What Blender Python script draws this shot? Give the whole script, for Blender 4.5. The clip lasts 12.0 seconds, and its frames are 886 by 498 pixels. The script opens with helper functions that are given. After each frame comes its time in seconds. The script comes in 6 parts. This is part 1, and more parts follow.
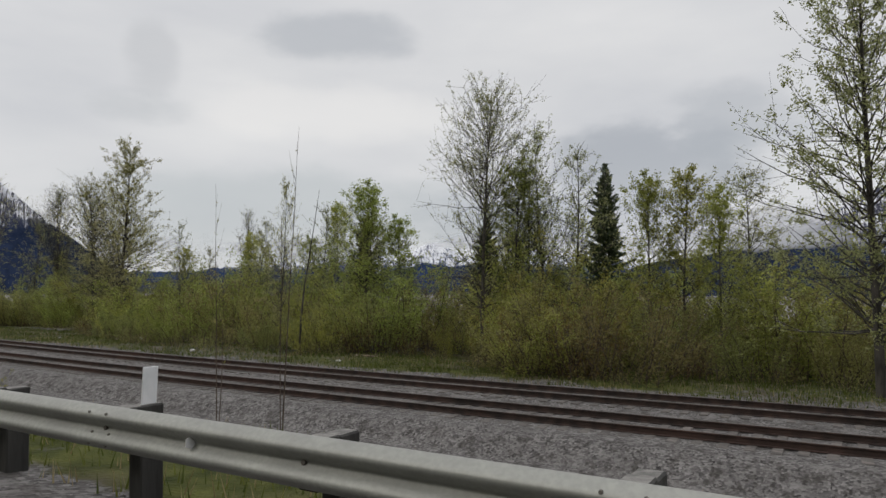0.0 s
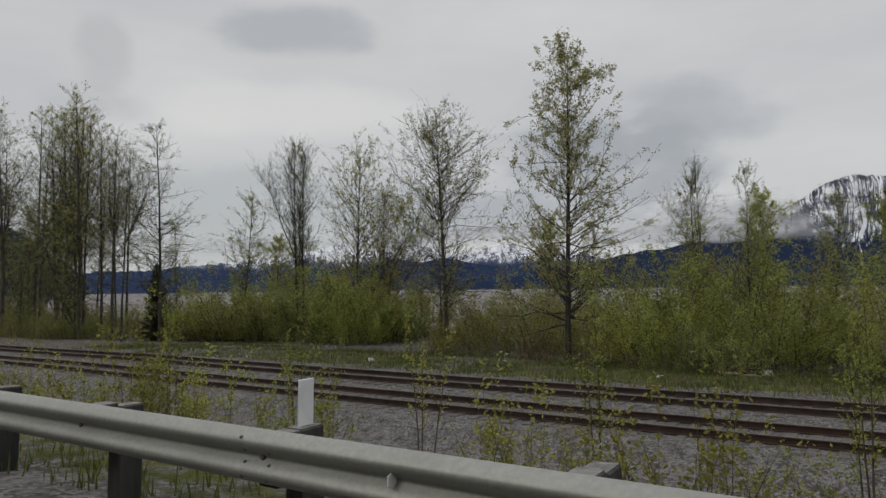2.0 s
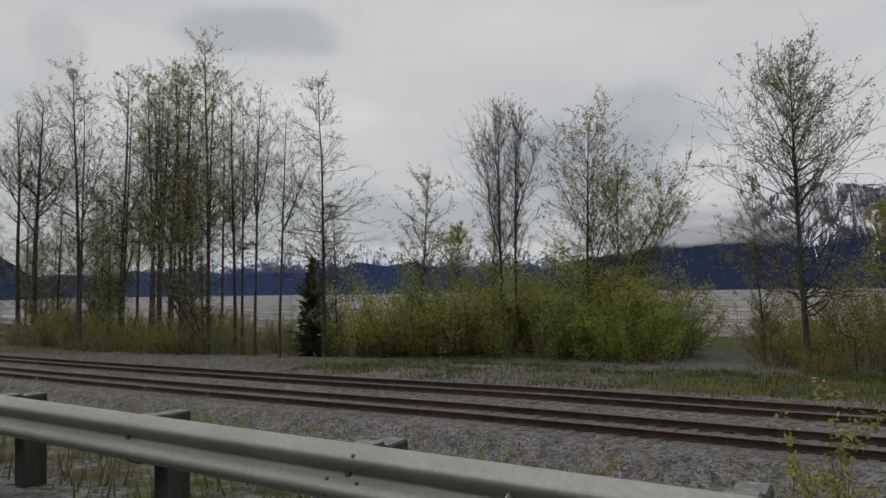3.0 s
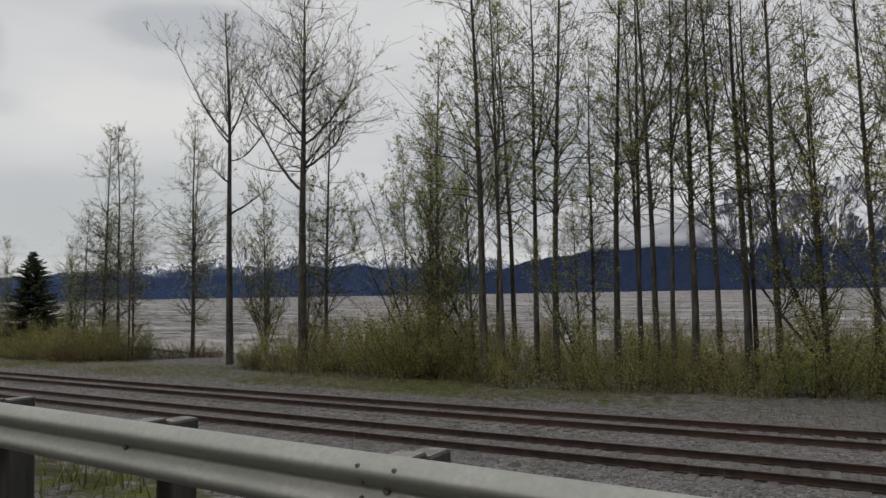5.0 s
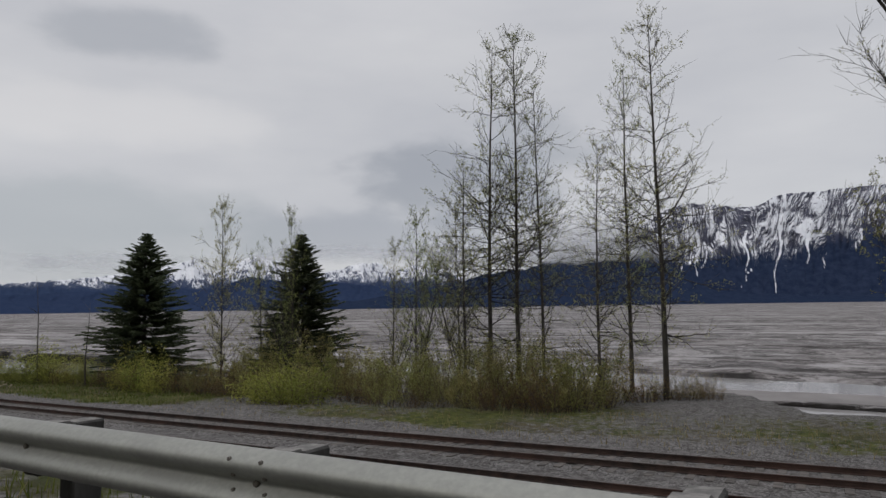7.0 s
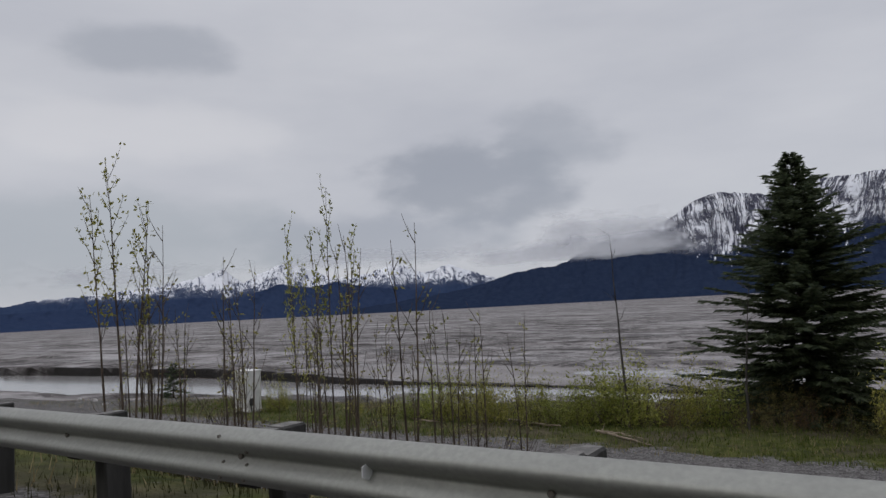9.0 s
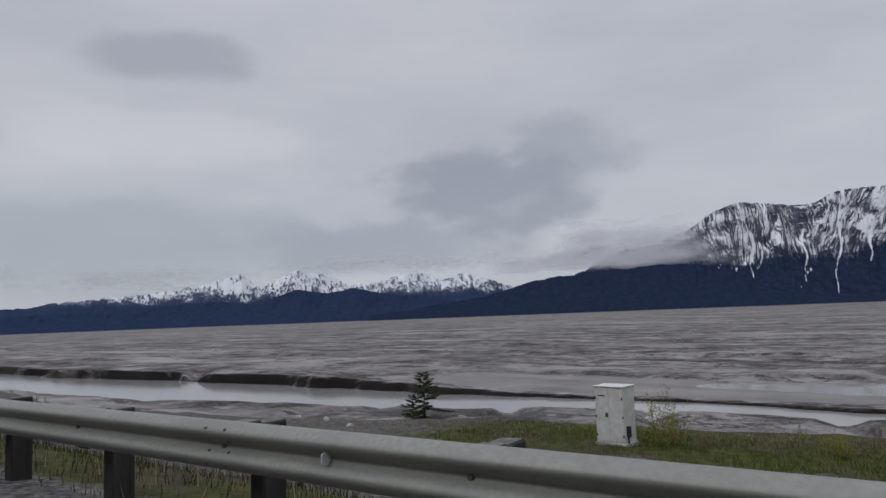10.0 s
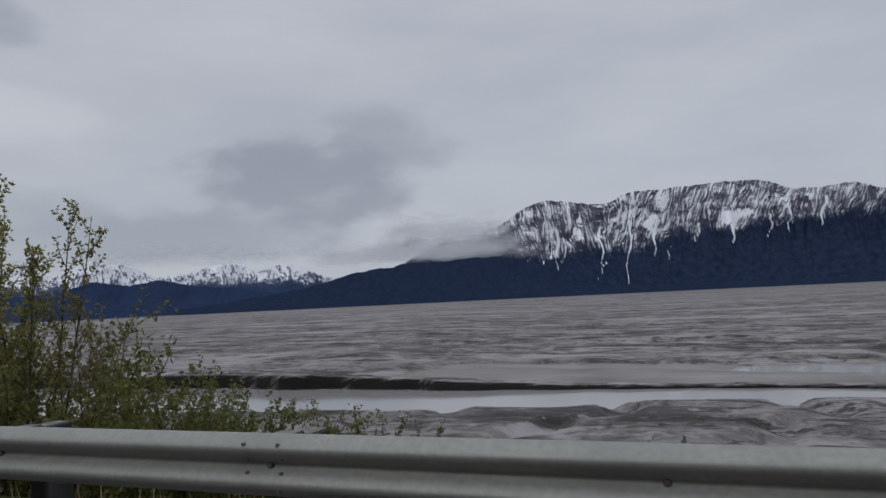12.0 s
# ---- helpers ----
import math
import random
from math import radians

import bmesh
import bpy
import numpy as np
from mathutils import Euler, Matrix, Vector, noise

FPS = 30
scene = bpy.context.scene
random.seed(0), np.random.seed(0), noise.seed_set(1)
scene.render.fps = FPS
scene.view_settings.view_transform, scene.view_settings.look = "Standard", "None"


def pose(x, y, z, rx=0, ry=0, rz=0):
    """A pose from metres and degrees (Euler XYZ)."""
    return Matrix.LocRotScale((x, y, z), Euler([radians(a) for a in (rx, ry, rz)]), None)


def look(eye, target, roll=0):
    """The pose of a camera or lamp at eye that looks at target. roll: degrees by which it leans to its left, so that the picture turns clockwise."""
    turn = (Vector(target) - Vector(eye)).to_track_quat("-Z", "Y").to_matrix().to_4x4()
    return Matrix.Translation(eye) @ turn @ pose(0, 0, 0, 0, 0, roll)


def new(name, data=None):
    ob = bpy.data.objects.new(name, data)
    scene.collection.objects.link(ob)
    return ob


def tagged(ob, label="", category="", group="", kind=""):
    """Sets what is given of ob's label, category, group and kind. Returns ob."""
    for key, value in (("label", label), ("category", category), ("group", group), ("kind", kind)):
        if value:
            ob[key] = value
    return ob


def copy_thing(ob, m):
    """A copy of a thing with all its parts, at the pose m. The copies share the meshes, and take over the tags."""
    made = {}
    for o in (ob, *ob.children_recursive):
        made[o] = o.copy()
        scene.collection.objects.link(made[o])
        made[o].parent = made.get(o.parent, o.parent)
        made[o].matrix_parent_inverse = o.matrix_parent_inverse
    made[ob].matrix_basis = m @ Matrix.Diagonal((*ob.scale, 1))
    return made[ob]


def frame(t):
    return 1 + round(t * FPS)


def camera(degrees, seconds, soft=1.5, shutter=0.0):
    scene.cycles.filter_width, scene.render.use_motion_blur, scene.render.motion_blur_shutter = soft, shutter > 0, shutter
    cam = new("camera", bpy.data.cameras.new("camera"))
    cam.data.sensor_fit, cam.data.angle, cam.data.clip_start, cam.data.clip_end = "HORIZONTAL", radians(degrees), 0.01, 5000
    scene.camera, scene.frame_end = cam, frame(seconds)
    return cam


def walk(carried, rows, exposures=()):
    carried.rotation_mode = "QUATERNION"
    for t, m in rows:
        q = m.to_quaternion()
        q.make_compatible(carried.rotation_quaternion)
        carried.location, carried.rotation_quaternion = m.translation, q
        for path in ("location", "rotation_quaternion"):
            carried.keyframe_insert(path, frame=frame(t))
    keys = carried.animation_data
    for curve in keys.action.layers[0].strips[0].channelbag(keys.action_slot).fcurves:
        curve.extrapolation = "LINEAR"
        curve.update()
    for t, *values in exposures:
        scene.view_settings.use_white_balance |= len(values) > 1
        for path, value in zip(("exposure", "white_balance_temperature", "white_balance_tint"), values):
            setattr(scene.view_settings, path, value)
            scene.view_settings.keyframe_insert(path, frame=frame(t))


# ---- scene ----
cam = camera(65.99, 12.0)
PATH = [
    (0.0, look((0.070, -0.214, 1.560), (-14.854, 13.040, 2.821), 0.203)),
    (0.5, look((-11.256, -3.674, 1.560), (-26.130, 9.654, 2.626), -1.455)),
    (1.0, look((-22.661, -6.831, 1.559), (-37.308, 6.737, 2.715), -1.169)),
    (1.5, look((-34.132, -9.707, 1.558), (-48.497, 4.161, 2.715), -0.322)),
    (2.0, look((-45.643, -12.361, 1.554), (-59.825, 1.697, 2.678), -0.739)),
    (2.5, look((-57.157, -14.867, 1.547), (-71.177, -0.645, 2.629), -0.569)),
    (3.0, look((-68.653, -17.201, 1.538), (-82.039, -2.391, 2.760), -0.799)),
    (3.2, look((-73.243, -18.059, 1.534), (-86.615, -3.240, 2.791), -0.764)),
    (3.6, look((-82.409, -19.590, 1.525), (-95.650, -4.661, 2.849), -0.703)),
    (4.0, look((-91.547, -20.862, 1.516), (-104.437, -5.632, 2.893), -0.671)),
    (4.4, look((-100.648, -21.915, 1.506), (-113.093, -6.321, 2.892), -0.713)),
    (4.8, look((-109.708, -22.809, 1.494), (-121.810, -6.941, 2.816), -0.878)),
    (5.0, look((-114.225, -23.211, 1.488), (-126.210, -7.250, 2.747), -1.012)),
    (5.5, look((-125.494, -24.133, 1.472), (-137.223, -7.986, 2.783), -1.125)),
    (6.0, look((-136.744, -24.996, 1.458), (-148.183, -8.649, 2.830), -1.221)),
    (6.5, look((-147.990, -25.788, 1.443), (-159.140, -9.252, 2.947), -1.049)),
    (6.7, look((-152.490, -26.071, 1.437), (-163.503, -9.450, 3.003), -0.768)),
    (7.1, look((-161.493, -26.563, 1.425), (-172.088, -9.681, 3.082), -1.032)),
    (7.5, look((-170.493, -26.919, 1.415), (-180.516, -9.695, 3.114), -2.135)),
    (7.9, look((-179.485, -27.111, 1.407), (-189.139, -9.676, 3.083), -3.284)),
    (8.3, look((-188.465, -27.205, 1.403), (-198.303, -9.863, 2.977), -3.689)),
    (8.5, look((-192.949, -27.250, 1.402), (-203.167, -10.122, 2.894), -3.513)),
    (9.0, look((-204.134, -27.383, 1.402), (-215.378, -10.929, 3.089), -3.041)),
    (9.5, look((-215.278, -27.500, 1.404), (-227.004, -11.409, 3.294), -2.571)),
    (10.0, look((-226.372, -27.547, 1.405), (-237.952, -11.355, 3.336), -2.236)),
    (10.5, look((-237.403, -27.523, 1.406), (-248.277, -10.840, 3.256), -2.261)),
    (11.0, look((-248.356, -27.479, 1.408), (-258.064, -10.077, 3.116), -2.499)),
    (11.5, look((-259.223, -27.462, 1.410), (-267.536, -9.334, 2.922), -2.693)),
    (12.0, look((-270.005, -27.492, 1.412), (-276.861, -8.762, 2.887), -2.807)),
]
# the clip's camera darkens and cools its picture as the view opens over the water
EXPOSURES = [(0.0, 0.28, 6700, 8), (1.0, 0.05, 6700, 7), (2.5, 0.02, 6700, 7), (5.5, 0.17, 6750, 8), (6.5, 0.05, 6600, 9), (8.5, -0.05, 6400, 11), (10.0, -0.19, 6200, 11), (12.0, -0.24, 6100, 9)]
walk(cam, PATH, exposures=EXPOSURES)

# ---- sky and light: a bright overcast day over a tidal inlet ----
world = bpy.data.worlds.new("overcast_sky")
scene.world = world
world.use_nodes = True
WN, WL = world.node_tree.nodes, world.node_tree.links
WN.clear()


def wnode(kind, **props):
    n = WN.new(kind)
    for key, value in props.items():
        if key == "operation":
            n.operation = value
        elif key == "blend_type":
            n.blend_type = value
        elif key == "data_type":
            n.data_type = value
    return n


def wmath(op, a, b=None):
    n = wnode("ShaderNodeMath", operation=op)
    for i, v in enumerate((a, b)):
        if v is None:
            continue
        if isinstance(v, (int, float)):
            n.inputs[i].default_value = v
        else:
            WL.new(v, n.inputs[i])
    return n.outputs[0]


SUN_ELEVATION, SUN_AZIMUTH = 40.0, 200.0
sky = wnode("ShaderNodeTexSky")
sky.sky_type = "NISHITA"
sky.sun_disc = False
sky.sun_elevation, sky.sun_rotation = radians(SUN_ELEVATION), radians(SUN_AZIMUTH)
coord = wnode("ShaderNodeTexCoord")
sep = wnode("ShaderNodeSeparateXYZ")
WL.new(coord.outputs["Generated"], sep.inputs[0])
azim = wmath("MULTIPLY", wmath("ARCTAN2", wmath("MULTIPLY", sep.outputs[0], -1.0), sep.outputs[1]), 57.29578)
elev = wmath("MULTIPLY", wmath("ARCSINE", sep.outputs[2]), 57.29578)
# soft layered cloud, drawn out along the horizon
comb = wnode("ShaderNodeCombineXYZ")
WL.new(wmath("MULTIPLY", azim, 0.035), comb.inputs[0])
WL.new(wmath("MULTIPLY", elev, 0.11), comb.inputs[1])
cloud = wnode("ShaderNodeTexNoise")
cloud.inputs["Scale"].default_value, cloud.inputs["Detail"].default_value = 1.0, 5.0
cloud.inputs["Roughness"].default_value = 0.5
WL.new(comb.outputs[0], cloud.inputs["Vector"])
ramp = wnode("ShaderNodeValToRGB")
ramp.color_ramp.elements[0].position, ramp.color_ramp.elements[0].color = 0.26, (0.49, 0.50, 0.54, 1)
ramp.color_ramp.elements[1].position, ramp.color_ramp.elements[1].color = 0.74, (0.65, 0.65, 0.67, 1)
WL.new(cloud.outputs["Fac"], ramp.inputs[0])


def bank(az, el, half_w, half_h, wobble):
    """How deep a point of the sky lies in one soft cloud bank, 0 to 1."""
    u = wmath("DIVIDE", wmath("SUBTRACT", azim, az), half_w)
    v = wmath("DIVIDE", wmath("SUBTRACT", elev, el), half_h)
    r = wmath("ADD", wmath("MULTIPLY", u, u), wmath("MULTIPLY", v, v))
    r = wmath("ADD", r, wmath("MULTIPLY", wmath("SUBTRACT", fine.outputs["Fac"], 0.5), wobble))
    m = wnode("ShaderNodeMapRange")
    m.interpolation_type = "SMOOTHERSTEP"
    m.inputs["From Min"].default_value, m.inputs["From Max"].default_value = 1.35, 0.0
    WL.new(r, m.inputs["Value"])
    return m.outputs[0]


comb2 = wnode("ShaderNodeCombineXYZ")
WL.new(wmath("MULTIPLY", azim, 0.16), comb2.inputs[0])
WL.new(wmath("MULTIPLY", elev, 0.30), comb2.inputs[1])
fine = wnode("ShaderNodeTexNoise")
fine.inputs["Scale"].default_value, fine.inputs["Detail"].default_value = 1.0, 6.0
WL.new(comb2.outputs[0], fine.inputs["Vector"])
shade = ramp.outputs["Color"]
# (azimuth, elevation, half width, half height, ragged edge, darkness, colour)
for az, el, hw, hh, wob, dark, tint in (
        (58.0, 20.5, 7.5, 2.3, 2.2, 0.62, (0.36, 0.38, 0.42, 1)),
        (72.0, 17.5, 2.2, 4.0, 2.0, 0.45, (0.42, 0.43, 0.46, 1)),
        (31.5, 10.0, 9.5, 4.2, 2.6, 0.75, (0.31, 0.33, 0.375, 1)),
        (24.5, 13.0, 6.0, 3.6, 2.4, 0.6, (0.36, 0.38, 0.42, 1)),
        (72.5, 14.0, 4.0, 1.6, 2.4, 0.42, (0.40, 0.42, 0.45, 1)),
        (40.0, 6.0, 14.0, 2.6, 1.8, 0.7, (0.36, 0.38, 0.43, 1)),
        (62.0, 6.0, 18.0, 4.5, 1.5, 0.65, (0.40, 0.43, 0.46, 1)),
        (58.0, 14.5, 12.0, 2.8, 2.0, 0.50, (0.70, 0.69, 0.70, 1))):
    mix = wnode("ShaderNodeMix", data_type="RGBA")
    WL.new(wmath("MULTIPLY", bank(az, el, hw, hh, wob), dark), mix.inputs["Factor"])
    WL.new(shade, mix.inputs["A"])
    mix.inputs["B"].default_value = tint
    shade = mix.outputs["Result"]
# an overcast sky is brightest overhead
zen = wnode("ShaderNodeMapRange")
zen.interpolation_type = "SMOOTHSTEP"
zen.inputs["From Min"].default_value, zen.inputs["From Max"].default_value = 18.0, 80.0
zen.inputs["To Min"].default_value, zen.inputs["To Max"].default_value = 1.0, 2.1
WL.new(elev, zen.inputs["Value"])
bg_cloud = wnode("ShaderNodeBackground")
WL.new(shade, bg_cloud.inputs["Color"])
WL.new(zen.outputs[0], bg_cloud.inputs["Strength"])
bg_sky = wnode("ShaderNodeBackground")
WL.new(sky.outputs[0], bg_sky.inputs["Color"])
bg_sky.inputs["Strength"].default_value = 0.10
both = wnode("ShaderNodeMixShader")
both.inputs[0].default_value = 0.94
WL.new(bg_sky.outputs[0], both.inputs[1])
WL.new(bg_cloud.outputs[0], both.inputs[2])
wout = wnode("ShaderNodeOutputWorld")
WL.new(both.outputs[0], wout.inputs["Surface"])

sun = new("sun", bpy.data.lights.new("sun", "SUN"))
sun.data.energy, sun.data.angle, sun.data.color = 0.5, radians(25), (1.0, 0.96, 0.9)
sun.matrix_world = pose(0, 0, 60, 90 - SUN_ELEVATION, 0, -SUN_AZIMUTH + 180)


# ---- materials ----
def material(name, dark, light, scale=2.0, rough=0.8, bump=0.0, bump_scale=None, metal=0.0, stain=None,
             stain_scale=0.3, stain_amount=0.5, vary=0.0, stretch=(1, 1, 1), detail=6.0, coords="Object"):
    """Two tones of fine noise, a coarse stain, an optional change from piece to piece, and relief."""
    m = bpy.data.materials.new(name)
    m.use_nodes = True
    n, l = m.node_tree.nodes, m.node_tree.links
    b = n["Principled BSDF"]
    b.inputs["Roughness"].default_value, b.inputs["Metallic"].default_value = rough, metal
    tc = n.new("ShaderNodeTexCoord")
    mp = n.new("ShaderNodeMapping")
    mp.inputs["Scale"].default_value = stretch
    l.new(tc.outputs[coords], mp.inputs[0])
    t = n.new("ShaderNodeTexNoise")
    t.inputs["Scale"].default_value, t.inputs["Detail"].default_value = scale, detail
    l.new(mp.outputs[0], t.inputs["Vector"])
    r = n.new("ShaderNodeValToRGB")
    r.color_ramp.elements[0].position, r.color_ramp.elements[0].color = 0.36, (*dark, 1)
    r.color_ramp.elements[1].position, r.color_ramp.elements[1].color = 0.64, (*light, 1)
    l.new(t.outputs["Fac"], r.inputs[0])
    col = r.outputs[0]
    if stain:
        t2 = n.new("ShaderNodeTexNoise")
        t2.inputs["Scale"].default_value, t2.inputs["Detail"].default_value = stain_scale, 4.0
        l.new(tc.outputs[coords], t2.inputs["Vector"])
        mr = n.new("ShaderNodeMapRange")
        mr.inputs["From Min"].default_value, mr.inputs["From Max"].default_value = 0.45, 0.68
        mr.inputs["To Max"].default_value = stain_amount
        l.new(t2.outputs["Fac"], mr.inputs["Value"])
        mx = n.new("ShaderNodeMix")
        mx.data_type = "RGBA"
        l.new(mr.outputs[0], mx.inputs["Factor"])
        l.new(col, mx.inputs["A"])
        mx.inputs["B"].default_value = (*stain, 1)
        col = mx.outputs["Result"]
    if vary:
        info = n.new("ShaderNodeObjectInfo")
        geo = n.new("ShaderNodeNewGeometry")
        ad = n.new("ShaderNodeMath")
        ad.operation = "ADD"
        l.new(info.outputs["Random"], ad.inputs[0])
        l.new(geo.outputs["Random Per Island"], ad.inputs[1])
        hs = n.new("ShaderNodeHueSaturation")
        mr = n.new("ShaderNodeMapRange")
        mr.inputs["From Max"].default_value = 2.0
        mr.inputs["To Min"].default_value, mr.inputs["To Max"].default_value = 1 - vary, 1 + vary
        l.new(ad.outputs[0], mr.inputs["Value"])
        l.new(mr.outputs[0], hs.inputs["Value"])
        l.new(col, hs.inputs["Color"])
        col = hs.outputs[0]
    l.new(col, b.inputs["Base Color"])
    if bump:
        t3 = n.new("ShaderNodeTexNoise")
        t3.inputs["Scale"].default_value, t3.inputs["Detail"].default_value = bump_scale or scale * 2, 6.0
        l.new(mp.outputs[0], t3.inputs["Vector"])
        bp = n.new("ShaderNodeBump")
        bp.inputs["Strength"].default_value, bp.inputs["Distance"].default_value = bump, 0.03
        l.new(t3.outputs["Fac"], bp.inputs["Height"])
        l.new(bp.outputs[0], b.inputs["Normal"])
    return m


def leaf_material(name, dark, light, hue_spread=0.03):
    """Thin leaves: colour changes from leaf to leaf, and some light comes through."""
    m = bpy.data.materials.new(name)
    m.use_nodes = True
    n, l = m.node_tree.nodes, m.node_tree.links
    b = n["Principled BSDF"]
    b.inputs["Roughness"].default_value = 0.6
    b.inputs["Specular IOR Level"].default_value = 0.25
    geo = n.new("ShaderNodeNewGeometry")
    info = n.new("ShaderNodeObjectInfo")
    r = n.new("ShaderNodeValToRGB")
    r.color_ramp.elements[0].color, r.color_ramp.elements[1].color = (*dark, 1), (*light, 1)
    l.new(geo.outputs["Random Per Island"], r.inputs[0])
    hs = n.new("ShaderNodeHueSaturation")
    mr = n.new("ShaderNodeMapRange")
    mr.inputs["To Min"].default_value, mr.inputs["To Max"].default_value = 0.5 - hue_spread, 0.5 + hue_spread
    l.new(info.outputs["Random"], mr.inputs["Value"])
    l.new(mr.outputs[0], hs.inputs["Hue"])
    mv = n.new("ShaderNodeMapRange")
    mv.inputs["To Min"].default_value, mv.inputs["To Max"].default_value = 0.75, 1.25
    other = n.new("ShaderNodeMath")
    other.operation = "FRACT"
    times = n.new("ShaderNodeMath")
    times.operation = "MULTIPLY"
    times.inputs[1].default_value = 37.7
    l.new(info.outputs["Random"], times.inputs[0])
    l.new(times.outputs[0], other.inputs[0])
    l.new(other.outputs[0], mv.inputs["Value"])
    l.new(mv.outputs[0], hs.inputs["Value"])
    l.new(r.outputs[0], hs.inputs["Color"])
    l.new(hs.outputs[0], b.inputs["Base Color"])
    tr = n.new("ShaderNodeBsdfTranslucent")
    l.new(hs.outputs[0], tr.inputs["Color"])
    mx = n.new("ShaderNodeMixShader")
    mx.inputs[0].default_value = 0.52
    l.new(b.outputs[0], mx.inputs[1])
    l.new(tr.outputs[0], mx.inputs[2])
    l.new(mx.outputs[0], n["Material Output"].inputs["Surface"])
    return m


M_STEEL = material("galvanised_steel", (0.275, 0.278, 0.256), (0.325, 0.327, 0.300), 30.0, 0.52, 0.06, 60, metal=0.40,
                   stain=(0.23, 0.23, 0.215), stain_scale=2.2, stain_amount=0.5, coords="Object")
M_BOLT = material("weathered_bolt", (0.10, 0.09, 0.08), (0.2, 0.18, 0.16), 40, 0.6, metal=0.6)
# dark sides, paler tops: bleaching, with top light and side shade painted in
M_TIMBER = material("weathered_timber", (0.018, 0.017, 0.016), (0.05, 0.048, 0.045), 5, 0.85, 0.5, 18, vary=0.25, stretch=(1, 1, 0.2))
M_TIMBER_LIT_TOP = material("bleached_lit_timber_top", (0.11, 0.106, 0.10), (0.24, 0.23, 0.215), 14, 0.85, 0.4, 30, vary=0.2)
M_WHITE = material("white_marker_plastic", (0.72, 0.73, 0.75), (0.82, 0.82, 0.84), 8, 0.5)
M_RAIL = material("rusty_rail_steel", (0.022, 0.016, 0.014), (0.058, 0.036, 0.030), 3.5, 0.7, 0.3, 30, metal=0.3,
                  stain=(0.085, 0.042, 0.032), stain_scale=0.25)
M_RAILTOP = material("worn_rail_head", (0.06, 0.05, 0.045), (0.14, 0.12, 0.11), 6, 0.5, metal=0.5)
M_TIE = material("creosoted_tie", (0.055, 0.05, 0.047), (0.13, 0.115, 0.105), 8, 0.9, 0.5, 25, vary=0.4, stretch=(0.25, 1, 1))
M_BARK = material("grey_bark", (0.028, 0.025, 0.022), (0.09, 0.08, 0.07), 6, 0.9, 0.6, 20, stretch=(1, 1, 0.25), vary=0.25)
M_TWIG = material("twig_bark", (0.05, 0.036, 0.028), (0.12, 0.09, 0.068), 6, 0.9, vary=0.25)
M_SAP = material("sapling_bark", (0.05, 0.036, 0.027), (0.125, 0.092, 0.068), 10, 0.85, vary=0.25)
M_LEAF = leaf_material("young_leaves", (0.17, 0.185, 0.055), (0.40, 0.41, 0.15), 0.025)
M_LEAF_BUSH = leaf_material("willow_leaves", (0.19, 0.21, 0.045), (0.45, 0.46, 0.125), 0.022)
M_LEAF_OLIVE = leaf_material("olive_leaves", (0.16, 0.155, 0.055), (0.37, 0.345, 0.13), 0.022)
M_LEAF_RUST = leaf_material("russet_buds", (0.12, 0.075, 0.03), (0.27, 0.19, 0.07), 0.015)
M_LEAF_PALE = leaf_material("opening_leaves", (0.18, 0.19, 0.07), (0.42, 0.42, 0.20), 0.02)
M_LEAF_SAP = leaf_material("sapling_leaves", (0.16, 0.18, 0.035), (0.42, 0.42, 0.11), 0.02)
M_LEAF_DARK = leaf_material("cottonwood_leaves", (0.045, 0.065, 0.018), (0.13, 0.16, 0.045), 0.015)
M_LEAF_MID = leaf_material("fresh_cottonwood_leaves", (0.075, 0.10, 0.025), (0.21, 0.24, 0.07), 0.02)
M_LEAF_END = leaf_material("willow_bush_leaves", (0.10, 0.11, 0.03), (0.27, 0.27, 0.085), 0.02)
M_NEEDLE = leaf_material("spruce_needles", (0.030, 0.043, 0.024), (0.101, 0.121, 0.065), 0.01)
M_GRASS = leaf_material("grass_blades", (0.05, 0.068, 0.014), (0.14, 0.15, 0.038))
M_OLIVEGRASS = leaf_material("olive_grass_blades", (0.030, 0.032, 0.010), (0.080, 0.074, 0.026), 0.01)
M_DRYGRASS = leaf_material("dry_grass", (0.22, 0.17, 0.09), (0.40, 0.33, 0.19), 0.01)
M_CABINET = material("white_cabinet_paint", (0.66, 0.66, 0.65), (0.78, 0.78, 0.77), 4, 0.5, 0.05, 8,
                     stain=(0.5, 0.46, 0.40), stain_scale=1.6, stain_amount=0.35)
M_BLACK = material("black_fitting", (0.015, 0.015, 0.016), (0.04, 0.04, 0.04), 12, 0.6)
M_ROCK = material("pale_rock", (0.24, 0.235, 0.23), (0.46, 0.45, 0.44), 2.5, 0.9, 0.7, 9, vary=0.3)
M_STONE = material("ballast_stone", (0.17, 0.165, 0.165), (0.36, 0.35, 0.34), 5, 0.95, 0.4, 20, vary=0.45)
M_LOG = material("drift_log", (0.16, 0.12, 0.085), (0.32, 0.26, 0.20), 3, 0.85, 0.5, 16, stretch=(0.15, 1, 1))
M_ASPHALT = material("asphalt", (0.04, 0.04, 0.042), (0.075, 0.074, 0.073), 25, 0.9, 0.3, 60)
M_PAINT = material("road_paint", (0.6, 0.6, 0.58), (0.75, 0.75, 0.72), 8, 0.7, stain=(0.3, 0.3, 0.3))


